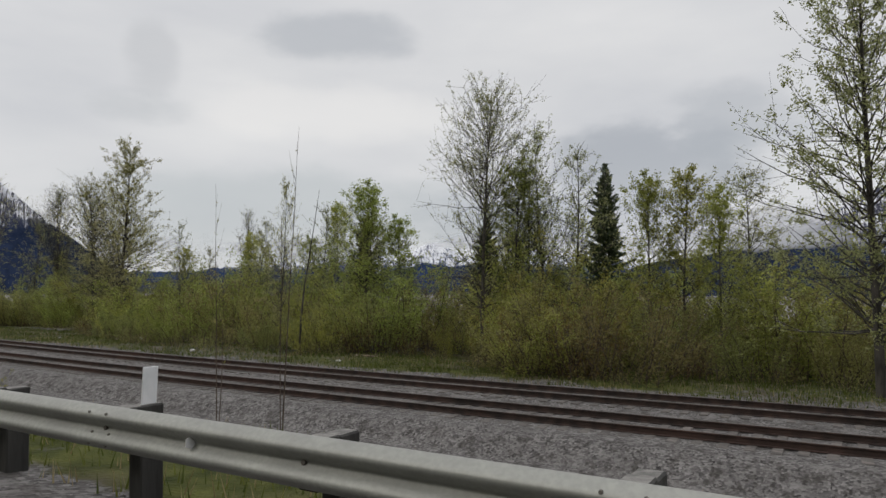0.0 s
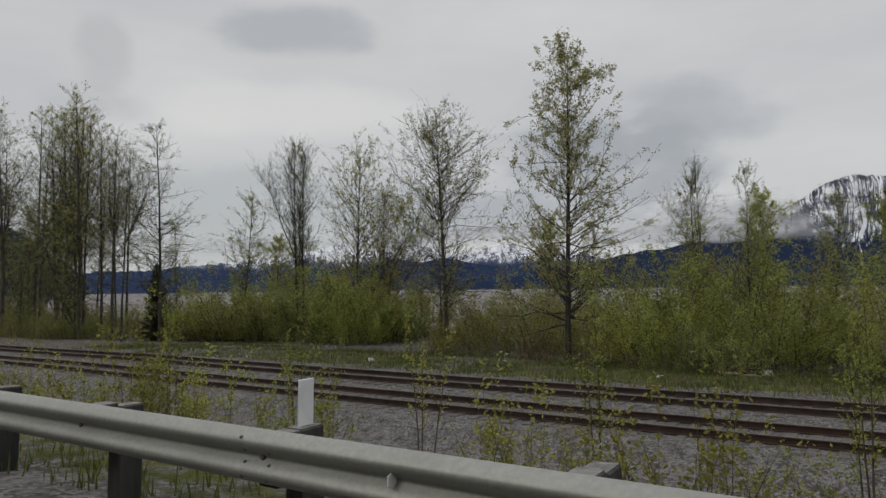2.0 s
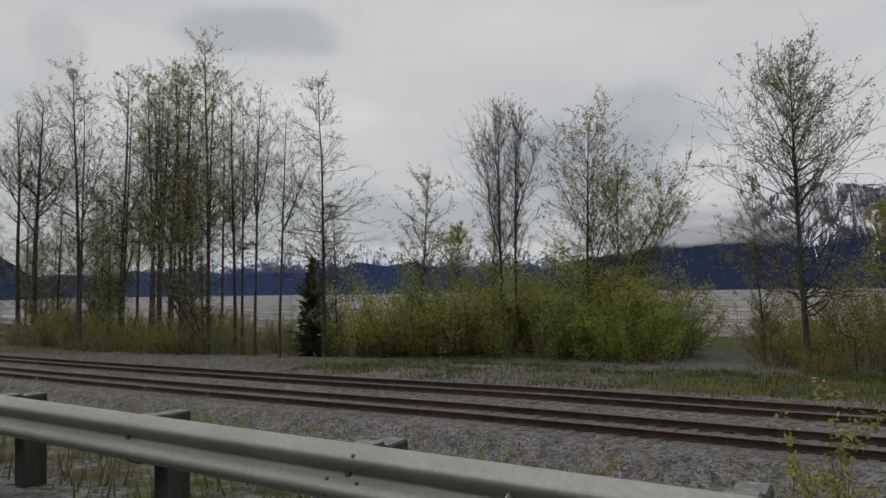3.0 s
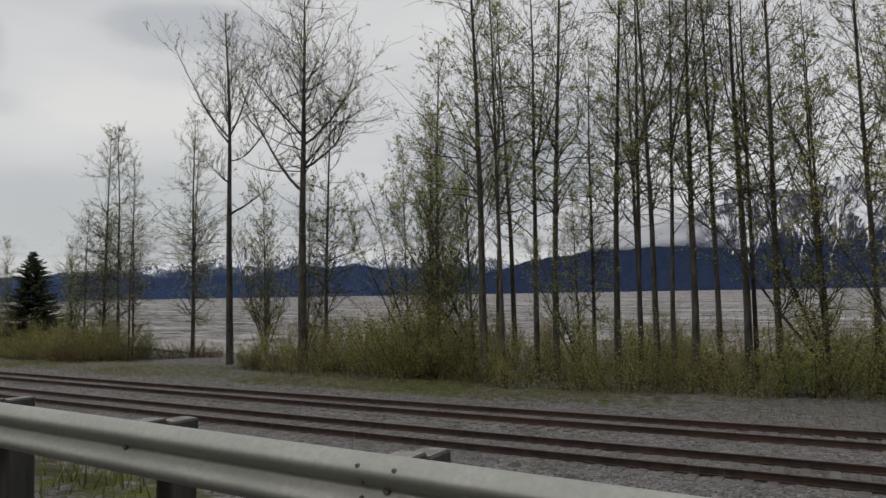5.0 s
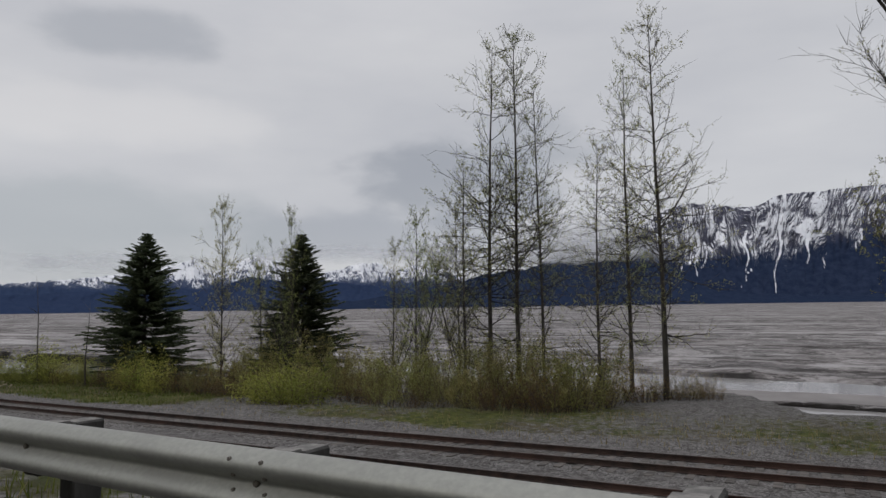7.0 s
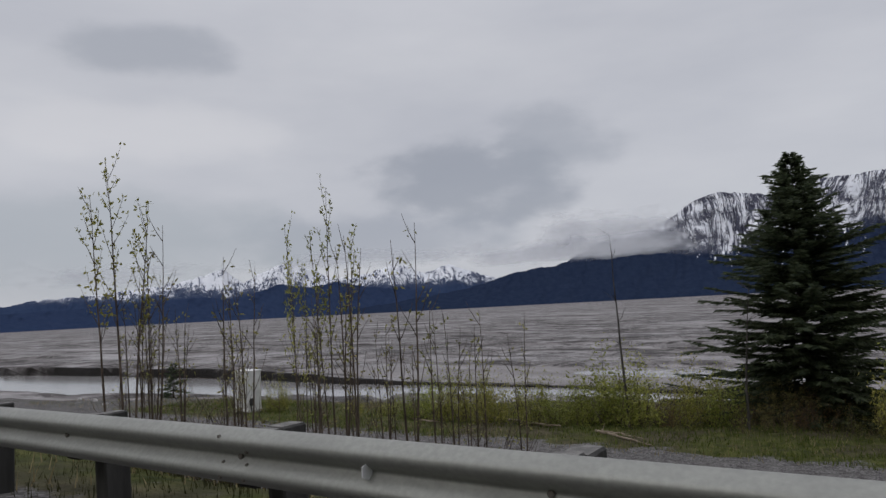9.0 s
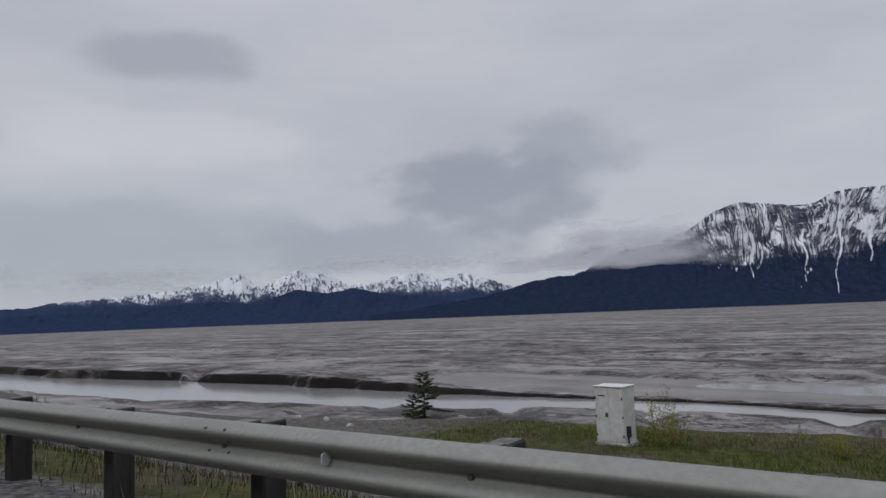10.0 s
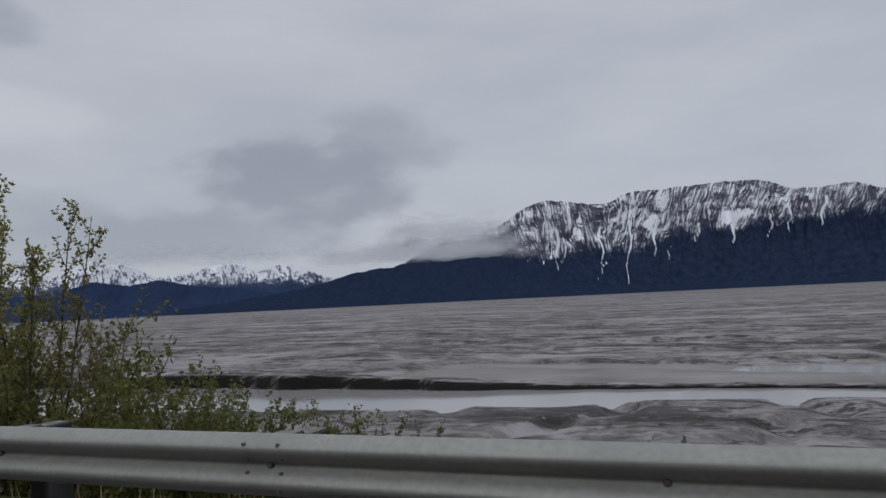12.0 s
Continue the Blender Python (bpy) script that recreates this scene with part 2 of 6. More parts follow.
# ---- plan: the road's line, and what lies how far to its side ----
BEND = [(-300, 22.5), (-60, 22.0), (0, 18.0), (20, 15.47), (40, 13.29), (60, 11.94), (80, 9.61), (100, 6.89), (120, 5.4), (140, 4.42),
        (160, 2.92), (180, 0.8), (200, 0.07), (220, -0.19), (240, -0.5), (260, -0.26), (300, 0.0), (900, 0.0)]
RS = np.arange(-300.0, 900.01, 0.5)
RA = np.radians(np.interp(RS, [b[0] for b in BEND], [b[1] for b in BEND]))
RA = np.convolve(np.pad(RA, 20, mode="edge"), np.ones(41) / 41, mode="valid")
i0 = int(np.argmin(np.abs(RS)))
RX = np.concatenate([[0], np.cumsum(-np.cos((RA[1:] + RA[:-1]) / 2) * 0.5)])
RY = np.concatenate([[0], np.cumsum(-np.sin((RA[1:] + RA[:-1]) / 2) * 0.5)])
RX, RY = RX - RX[i0], RY - RY[i0]
RAIL_S, RAIL_Z = [-300, 0, 80, 125, 160, 205, 230, 300, 900], [-1.3, -1.5, -1.7, -2.4, -2.85, -3.60, -3.66, -3.72, -3.8]
EDGE_S, EDGE_D = [-300, 60, 120, 148, 154, 158, 163, 168, 195, 215, 240, 250, 255, 260, 286, 294, 307, 318, 900], [75, 66, 54, 44, 38, 36.5, 37, 43, 44, 40, 33.5, 31.2, 29, 25, 24.5, 28.4, 28.8, 25, 24]
RAIL_BEAM = 2.84           # the guardrail's distance from the driving line
TRACKS = (16.6, 20.45)     # middles of the two railway tracks


def rail_z(s):
    return float(np.interp(s, RAIL_S, RAIL_Z))


def on(s, d, z=0.0):
    """A place s metres along the road, d metres to its right."""
    x, y, a = np.interp(s, RS, RX), np.interp(s, RS, RY), np.interp(s, RS, RA)
    return Vector((x - math.sin(a) * d, y + math.cos(a) * d, z))


def heading(s):
    """Turn about z that brings +x along the road, ahead."""
    return math.pi + float(np.interp(s, RS, RA))


def road_coords(x, y):
    """Arrays s, d for places x, y."""
    s = np.interp(-x, -RX, RS)
    for _ in range(6):
        px, py, a = np.interp(s, RS, RX), np.interp(s, RS, RY), np.interp(s, RS, RA)
        along = -(x - px) * np.cos(a) - (y - py) * np.sin(a)
        near = np.abs(y - py) < 70
        s = np.where(near, s + along * 0.8, s)
    px, py, a = np.interp(s, RS, RX), np.interp(s, RS, RY), np.interp(s, RS, RA)
    return s, -(x - px) * np.sin(a) + (y - py) * np.cos(a)


def smooth01(a, b, v):
    u = np.clip((v - a) / (b - a), 0, 1)
    return u * u * (3 - 2 * u)


def wave(x, y, seed):
    """Cheap rolling noise for arrays, about -1 to 1."""
    rng = np.random.RandomState(seed)
    out = np.zeros_like(x)
    for k in range(7):
        a, f, p = rng.uniform(0, 6.28), 2 ** (k * 0.55), rng.uniform(0, 6.28)
        out += np.sin((x * math.cos(a) + y * math.sin(a)) * f + p + 1.3 * np.sin((x * math.sin(a) - y * math.cos(a)) * f * 0.7 + p)) / f ** 0.6
    return out / 2.6


MUD, WATER = -12.9, -14.05


def ground_height(x, y, s=None, d=None):
    if s is None:
        s, d = road_coords(x, y)
    zr = np.interp(s, RAIL_S, RAIL_Z)
    edge = np.interp(s, EDGE_S, EDGE_D) + 1.6 * wave(x * 0.12, y * 0.12, 3)
    z = np.where((d < 1.9) & (d > -9.2), -0.06, 0.0)
    z = np.where(d > 2.3, -0.10 * smooth01(2.3, 3.8, d), z)
    # unseen hillside across the road, added to cut the light from that side
    z = z + 95 * smooth01(-13, -150, d) + np.where(d < -14, 1.5 * wave(x * 0.1, y * 0.1, 41), 0.0)
    z = z + (zr - 0.62 + 0.10) * smooth01(3.6, 13.2, d)
    z = z + 0.435 * smooth01(13.6, 14.6, d) - 0.30 * smooth01(22.4, 24.0, d)
    z = z - 0.05 * smooth01(17.9, 18.4, d) * (1 - smooth01(18.7, 19.2, d))
    z = z - 0.45 * smooth01(26, 38, d)
    bumps = smooth01(3.8, 6, d) * (1 - 0.85 * smooth01(13, 14, d) * (1 - smooth01(23.5, 25, d)))
    z = z + bumps * (0.09 * wave(x * 0.9, y * 0.9, 5) + 0.05 * wave(x * 3, y * 3, 6))
    shore = smooth01(0, 1, (d - edge) / np.interp(s, [140, 152, 168, 185, 200, 250], [16, 9, 9, 14, 16, 9]))
    far_side = smooth01(94, 106, d)
    level = MUD * (1 - far_side) + far_side * np.interp(s - 0.25 * (d - 110), [240, 290, 318, 345, 900], [-13.5, -13.35, -12.45, -11.6, -11.4])
    mud = level + 0.24 * wave(x * 0.05, y * 0.05, 8) * smooth01(20, 60, d) + 0.10 * wave(x * 0.16, y * 0.16, 9)
    mud = mud + 1.0 * (1 - smooth01(50, 86, d))
    mid = 99.5 + 3 * wave(x * 0.018, y * 0.0, 11) + 2.2 * wave(x * 0.07, y * 0.02, 12)
    near_d = np.interp(s, [-300, 200, 262, 268, 295, 315, 340, 360, 900], [99, 99, 102.5, 101, 91.5, 88.5, 84, 79, 76]) + 1.6 * wave(x * 0.11, y * 0.02, 13)
    near_bank = smooth01(near_d - 4.5, near_d + 3.0, d)
    far_bank = smooth01(14.2, 12.9, d - mid)
    # a side gully opens the far bank
    mud = mud - 2.2 * np.exp(-((s - 0.9 * (d - 113) - 396) / 4.5) ** 2) * smooth01(106, 110, d) * (1 - smooth01(116, 134, d))
    cut = near_bank * far_bank
    mud = mud * (1 - cut) + (WATER - 0.7) * cut
    # shallow runnels that drain the near flats into the channel
    run = np.abs(((x + 7 * wave(y * 0.08, x * 0.0 + 1.0, 14)) / 23.0) % 1.0 - 0.5) * 23.0
    mud = mud - 0.9 * (1 - smooth01(0.6, 3.4, run)) * smooth01(56, 74, d) * (1 - smooth01(-1, 3, d - near_d))
    # slumped lumps and low ledges on the near flats
    near_flat = smooth01(50, 60, d) * (1 - smooth01(-6, -1, d - near_d))
    mud = mud + near_flat * (0.18 * np.abs(wave(x * 0.16, y * 0.22, 61)) + 0.05 * wave(x * 0.6, y * 0.7, 62) - 0.14)
    # a second, wide shallow pool beyond the far bank
    pool = np.exp(-(((x + 205) / 60.0) ** 2 + ((d - 138) / 11.0) ** 2))
    mud = mud - 1.5 * np.clip(pool * 1.6 - 0.25, 0, 1) * (d > 112)
    # low steps in the flats further out
    ledge = 148 + 9 * wave(x * 0.02, y * 0.0, 23)
    broken = smooth01(0.0, 0.4, wave(x * 0.035, y * 0.0, 24))
    mud = mud + np.where(d > 118, broken * 0.8 * (smooth01(-0.7, 0.7, d - ledge) - smooth01(2, 26, d - ledge)), 0.0)
    step = 0.5 * smooth01(-0.4, 0.4, d - 205 - 25 * wave(x * 0.01, y * 0.0, 21)) - 0.5 * smooth01(-0.4, 20, d - 211 - 25 * wave(x * 0.01, y * 0.0, 21))
    mud = mud + np.where(d > 120, step, 0.0)
    return np.where(d > 24, z * (1 - shore) + mud * shore, z)


def ground_z(s, d):
    p = on(s, d)
    return float(ground_height(np.array([p.x]), np.array([p.y]))[0])


def place(s, d, lift=0.0):
    p = on(s, d)
    return Vector((p.x, p.y, ground_z(s, d) + lift))


# ---- mesh helpers ----
def finish(name, bm, mat, parent=None, label="", smooth=False):
    me = bpy.data.meshes.new(name)
    bm.to_mesh(me)
    bm.free()
    for m in (mat if isinstance(mat, (list, tuple)) else [mat]):
        me.materials.append(m)
    if smooth:
        me.shade_smooth()
    ob = new(name, me)
    if parent is not None:
        ob.parent = parent
    if label:
        ob["label"] = label
    return ob


part = finish


def from_arrays(name, verts, faces, mats, parent=None, smooth=False, index=None):
    me = bpy.data.meshes.new(name)
    me.from_pydata([tuple(v) for v in verts], [], [tuple(f) for f in faces])
    for m in (mats if isinstance(mats, (list, tuple)) else [mats]):
        me.materials.append(m)
    if index is not None:
        me.polygons.foreach_set("material_index", np.asarray(index, dtype=np.int32))
    if smooth:
        me.shade_smooth()
    me.update()
    ob = new(name, me)
    if parent is not None:
        ob.parent = parent
    return ob


def sweep(name, profile, stations, mats, parent=None, closed=True, smooth=False, index=None):
    """Draws a cross-section of (side, up) points along (s, d, z) stations of the road."""
    verts, faces, n = [], [], len(profile)
    for s, d, z in stations:
        for side, up in profile:
            verts.append(on(s, d + side, z + up))
    m = n if closed else n - 1
    idx = []
    for k in range(len(stations) - 1):
        for j in range(m):
            a, b = k * n + j, k * n + (j + 1) % n
            faces.append((a, a + n, b + n, b))
            idx.append(index[j] if index else 0)
    if closed:
        faces.append(tuple(range(n)))
        faces.append(tuple(reversed(range((len(stations) - 1) * n, len(stations) * n))))
        idx += [0, 0]
    return from_arrays(name, verts, faces, mats, parent, smooth, idx)


def box(bm, size, at=(0, 0, 0), bevel=0.0, turn=None, mat=0):
    r = bmesh.ops.create_cube(bm, size=1.0)
    bmesh.ops.scale(bm, vec=size, verts=r["verts"])
    if bevel:
        edges = list({e for v in r["verts"] for e in v.link_edges})
        r2 = bmesh.ops.bevel(bm, geom=edges, offset=bevel, segments=1, affect="EDGES")
        vs = list({v for f in r2["faces"] for v in f.verts} | {v for v in r["verts"] if v.is_valid})
    else:
        vs = r["verts"]
    if turn is not None:
        bmesh.ops.rotate(bm, verts=vs, matrix=turn)
    bmesh.ops.translate(bm, vec=at, verts=vs)
    for f in {f for v in vs for f in v.link_faces}:
        f.material_index = mat
    return vs


# ---- ground: one sheet from the road to the far shore ----
def ground_material():
    m = bpy.data.materials.new("ground")
    m.use_nodes = True
    n, l = m.node_tree.nodes, m.node_tree.links
    b = n["Principled BSDF"]
    tc = n.new("ShaderNodeTexCoord")

    def tex(scale, detail=6.0, stretch=None, rough=0.55):
        t = n.new("ShaderNodeTexNoise")
        t.inputs["Scale"].default_value, t.inputs["Detail"].default_value = scale, detail
        t.inputs["Roughness"].default_value = rough
        if stretch:
            mp = n.new("ShaderNodeMapping")
            mp.inputs["Scale"].default_value = stretch
            l.new(tc.outputs["Object"], mp.inputs[0])
            l.new(mp.outputs[0], t.inputs["Vector"])
        else:
            l.new(tc.outputs["Object"], t.inputs["Vector"])
        return t.outputs["Fac"]

    def ramp2(fac, p0, c0, p1, c1):
        r = n.new("ShaderNodeValToRGB")
        r.color_ramp.elements[0].position, r.color_ramp.elements[0].color = p0, (*c0, 1)
        r.color_ramp.elements[1].position, r.color_ramp.elements[1].color = p1, (*c1, 1)
        l.new(fac, r.inputs[0])
        return r.outputs[0]

    def mixc(fac, a, bb):
        mx = n.new("ShaderNodeMix")
        mx.data_type = "RGBA"
        l.new(fac, mx.inputs["Factor"])
        l.new(a, mx.inputs["A"])
        l.new(bb, mx.inputs["B"])
        return mx.outputs["Result"]

    def mathn(op, a, bb=0.0):
        q = n.new("ShaderNodeMath")
        q.operation = op
        for i, v in enumerate((a, bb)):
            if isinstance(v, (int, float)):
                q.inputs[i].default_value = v
            else:
                l.new(v, q.inputs[i])
        return q.outputs[0]

    def cover(name):
        a = n.new("ShaderNodeAttribute")
        a.attribute_name = name
        return a.outputs["Fac"]

    def ragged(name, noise_fac, width=0.5):
        v = mathn("ADD", cover(name), mathn("MULTIPLY", mathn("SUBTRACT", noise_fac, 0.5), width * 2))
        mr = n.new("ShaderNodeMapRange")
        mr.inputs["From Min"].default_value, mr.inputs["From Max"].default_value = 0.4, 0.6
        l.new(v, mr.inputs["Value"])
        return mr.outputs[0]

    vor = n.new("ShaderNodeTexVoronoi")
    vor.inputs["Scale"].default_value = 20.0
    l.new(tc.outputs["Object"], vor.inputs["Vector"])
    stones = ramp2(vor.outputs["Color"], 0.1, (0.030, 0.028, 0.028), 0.95, (0.258, 0.246, 0.241))
    dust = ramp2(tex(0.5), 0.4, (0.076, 0.071, 0.069), 0.62, (0.135, 0.126, 0.121))
    gravel = mixc(ramp2(tex(1.7), 0.42, (0.1, 0.1, 0.1), 0.62, (0.5, 0.5, 0.5)), stones, dust)
    clumps = tex(3.2, 5.0, None, 0.7)
    gravel = mixc(ramp2(clumps, 0.52, (0, 0, 0), 0.60, (0.6, 0.6, 0.6)), gravel, ramp2(clumps, 0.5, (0.05, 0.045, 0.040), 0.7, (0.03, 0.027, 0.023)))
    gravel = mixc(ramp2(clumps, 0.36, (0.6, 0.6, 0.6), 0.44, (0, 0, 0)), gravel, ramp2(clumps, 0.3, (0.225, 0.214, 0.21), 0.5, (0.17, 0.162, 0.157)))
    grass = ramp2(tex(2.2), 0.35, (0.032, 0.040, 0.010), 0.66, (0.095, 0.100, 0.028))
    dry = ramp2(tex(1.3), 0.38, (0.042, 0.034, 0.024), 0.62, (0.10, 0.084, 0.058))
    grass = mixc(ramp2(tex(0.35), 0.46, (0, 0, 0), 0.62, (0.8, 0.8, 0.8)), grass, dry)
    streak = mathn("ADD", mathn("ADD", mathn("MULTIPLY", tex(1.0, 4.0, (0.040, 0.026, 0.0), 0.6), 0.36), mathn("MULTIPLY", tex(1.0, 4.0, (0.20, 0.13, 0.0), 0.65), 0.34)),
                   mathn("MULTIPLY", tex(1.0, 4.0, (0.85, 0.60, 0.0), 0.7), 0.30))
    lumps = tex(1.0, 8.0, (0.16, 0.12, 0.0), 0.70)
    broad = tex(1.0, 7.0, (0.0012, 0.0055, 0.0), 0.66)
    mud = ramp2(streak, 0.43, (0.050, 0.043, 0.041), 0.55, (0.30, 0.28, 0.275))
    mud = mixc(ramp2(lumps, 0.46, (0, 0, 0), 0.54, (0.55, 0.55, 0.55)), mud, ramp2(lumps, 0.50, (0.052, 0.046, 0.044), 0.60, (0.25, 0.232, 0.227)))
    mud = mixc(ramp2(broad, 0.44, (0, 0, 0), 0.60, (0.4, 0.4, 0.4)), mud, ramp2(streak, 0.44, (0.035, 0.030, 0.028), 0.56, (0.15, 0.136, 0.132)))
    lines = tex(1.0, 6.0, (0.030, 0.075, 0.0), 0.66)
    mud = mixc(ramp2(lines, 0.60, (0, 0, 0), 0.625, (0.8, 0.8, 0.8)), mud, ramp2(lines, 0.5, (0.022, 0.019, 0.018), 0.7, (0.036, 0.031, 0.029)))
    # pale streaks: the sheen of wet mud put into its colour
    pale = tex(1.0, 7.0, (0.022, 0.050, 0.0), 0.68)
    mud = mixc(ramp2(pale, 0.56, (0, 0, 0), 0.60, (0.85, 0.85, 0.85)), mud, ramp2(pale, 0.5, (0.26, 0.245, 0.243), 0.7, (0.36, 0.345, 0.345)))
    # thin dark rills and ledges
    rill = mathn("ABSOLUTE", mathn("SUBTRACT", tex(1.0, 7.0, (0.028, 0.05, 0.0), 0.62), 0.5))
    mud = mixc(ramp2(rill, 0.005, (0.9, 0.9, 0.9), 0.012, (0, 0, 0)), mud, ramp2(rill, 0.0, (0.020, 0.017, 0.016), 0.02, (0.035, 0.03, 0.028)))
    mud = mixc(ramp2(broad, 0.52, (0, 0, 0), 0.60, (0.55, 0.55, 0.55)), mud, ramp2(broad, 0.5, (0.22, 0.205, 0.203), 0.7, (0.33, 0.31, 0.31)))
    # long low bars and wet furrows that run along the shore
    bars = tex(1.0, 6.0, (0.0028, 0.021, 0.0), 0.68)
    mud = mixc(ramp2(bars, 0.55, (0, 0, 0), 0.60, (0.75, 0.75, 0.75)), mud, ramp2(bars, 0.5, (0.27, 0.253, 0.25), 0.7, (0.40, 0.38, 0.38)))
    furrow = mathn("ABSOLUTE", mathn("SUBTRACT", bars, 0.47))
    mud = mixc(ramp2(furrow, 0.004, (0.8, 0.8, 0.8), 0.014, (0, 0, 0)), mud, ramp2(furrow, 0.0, (0.030, 0.026, 0.025), 0.02, (0.05, 0.043, 0.040)))
    # short cracked ledges and pale crusts
    crack = tex(1.0, 8.0, (0.075, 0.062, 0.0), 0.70)
    mud = mixc(ramp2(crack, 0.56, (0, 0, 0), 0.59, (0.8, 0.8, 0.8)), mud, ramp2(crack, 0.5, (0.060, 0.053, 0.050), 0.7, (0.028, 0.024, 0.023)))
    mud = mixc(ramp2(crack, 0.41, (0.75, 0.75, 0.75), 0.44, (0, 0, 0)), mud, ramp2(crack, 0.3, (0.42, 0.40, 0.40), 0.45, (0.30, 0.283, 0.28)))
    silt = ramp2(tex(1.0, 6.0, (0.06, 0.05, 0.0), 0.6), 0.35, (0.20, 0.187, 0.183), 0.65, (0.30, 0.283, 0.278))
    mud = mixc(ragged("silt", lumps, 0.35), mud, silt)
    col = mixc(ragged("grass", tex(3.0)), gravel, grass)
    col = mixc(ragged("mud", tex(0.7), 0.3), col, mud)
    # steep bank faces go near black: their shade is put into the colour
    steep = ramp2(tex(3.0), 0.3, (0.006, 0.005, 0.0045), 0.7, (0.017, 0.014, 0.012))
    col = mixc(cover("bank_shade"), col, steep)
    l.new(col, b.inputs["Base Color"])
    wet = ramp2(tex(1.0, 6.0, (0.012, 0.07, 0.0), 0.55), 0.40, (0.45, 0.45, 0.45), 0.60, (0.9, 0.9, 0.9))
    dryrough = n.new("ShaderNodeRGB")
    dryrough.outputs[0].default_value = (0.93, 0.93, 0.93, 1)
    l.new(mixc(cover("mud"), dryrough.outputs[0], wet), b.inputs["Roughness"])
    b.inputs["Specular IOR Level"].default_value = 0.12
    wide = n.new("ShaderNodeBump")
    wide.inputs["Strength"].default_value, wide.inputs["Distance"].default_value = 0.8, 0.9
    l.new(mathn("MULTIPLY", cover("mud"), mathn("ADD", lumps, mathn("MULTIPLY", streak, 0.8))), wide.inputs["Height"])
    bp = n.new("ShaderNodeBump")
    l.new(wide.outputs[0], bp.inputs["Normal"])
    bp.inputs["Strength"].default_value, bp.inputs["Distance"].default_value = 0.7, 0.06
    hh = mathn("ADD", tex(9.0), mathn("MULTIPLY", vor.outputs["Distance"], 0.6))
    l.new(hh, bp.inputs["Height"])
    l.new(bp.outputs[0], b.inputs["Normal"])
    return m


def steps(*runs):
    """Positions with a step of their own in each run: (from, to, step)."""
    out = []
    for a, b, st in runs:
        out += list(np.arange(a, b - 1e-6, st))
    return out + [runs[-1][1]]


def build_ground():
    xs = np.array(sorted(steps((-6500, -1500, 500), (-1500, -700, 80), (-700, -420, 14), (-420, -330, 3.0), (-330, 30, 1.2), (30, 130, 5), (130, 500, 60), (500, 2500, 400))))
    dy = np.array(steps((-900, -180, 240), (-180, -12, 8), (-12, 2.0, 1.5), (2.0, 4.4, 0.4), (4.4, 13, 0.7), (13, 25, 0.4), (25, 62, 0.8), (62, 105, 1.0), (105, 120, 0.5), (120, 140, 1.0),
                        (140, 176, 1.2), (176, 260, 4.0), (260, 600, 20), (600, 1500, 100), (1500, 4900, 425)))
    yr = np.interp(-xs, -RX, RY)
    lean = np.cos(np.interp(-xs, -RX, RA))
    xg = np.repeat(xs[:, None], len(dy), 1)
    yg = yr[:, None] + dy[None, :] / np.where(np.abs(dy)[None, :] < 70, lean[:, None], 1.0)
    s, d = road_coords(xg.ravel(), yg.ravel())
    z = ground_height(xg.ravel(), yg.ravel(), s, d)
    nx, ny = len(xs), len(dy)
    verts = np.stack([xg.ravel(), yg.ravel(), z], 1)
    i = np.arange(nx - 1)[:, None] * ny + np.arange(ny - 1)[None, :]
    i = i.ravel()
    faces = np.stack([i, i + 1, i + ny + 1, i + ny], 1)
    me = bpy.data.meshes.new("ground")
    me.from_pydata(verts.tolist(), [], faces.tolist())
    x, y = xg.ravel(), yg.ravel()
    edge = np.interp(s, EDGE_S, EDGE_D)
    mud = smooth01(0, 1, (d - edge - np.interp(s, [200, 250], [6, 1.5])) / 5.0)
    verge = smooth01(24.2, 26.0, d) * np.interp(s, [80, 100, 120, 140, 152, 168, 176, 200], [1.0, 0.8, 0.75, 0.8, 0.55, 0.55, 0.9, 1.0])
    strip = smooth01(3.0, 3.5, d) * (1 - smooth01(6.0, 9.0, d)) * np.interp(s, [-20, 6, 12, 190, 205], [0.9, 0.8, 0.55, 0.55, 0.72])
    weeds = (0.30 + 0.28 * wave(x * 0.15, y * 0.15, 31)) * smooth01(5, 6, d) * (1 - smooth01(12, 13.5, d))
    grass = np.clip(np.maximum(verge * (0.62 + 0.35 * wave(x * 0.1, y * 0.1, 33)), np.maximum(strip, weeds)), 0, 1)
    grass = np.where((d > 25) & (s > 196), np.interp(s, [196, 246, 252, 900], [0.82, 0.82, 0.38, 0.38]), grass)
    grass = np.where(d < -12, 0.9, grass)
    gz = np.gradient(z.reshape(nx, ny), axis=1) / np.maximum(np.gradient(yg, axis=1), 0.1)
    # mask of that painted shade, from the slope, channel and beyond only
    bank_shade = smooth01(0.22, 0.5, np.abs(gz).ravel()) * (d > 94)
    silt = smooth01(113.5, 116, d) * (1 - smooth01(132, 150, d + 6 * wave(x * 0.03, y * 0.0, 71))) * smooth01(-345, -300, x) * (1 - smooth01(-150, -90, x))
    for name, arr in (("grass", grass), ("mud", mud), ("bank_shade", bank_shade), ("silt", silt)):
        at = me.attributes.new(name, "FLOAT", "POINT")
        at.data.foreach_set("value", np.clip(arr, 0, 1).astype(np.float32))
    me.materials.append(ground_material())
    me.shade_smooth()
    me.update()
    return tagged(new("ground", me), "gravel and grass verge falling to grey tidal mud flats", "ground", kind="structure")


build_ground()

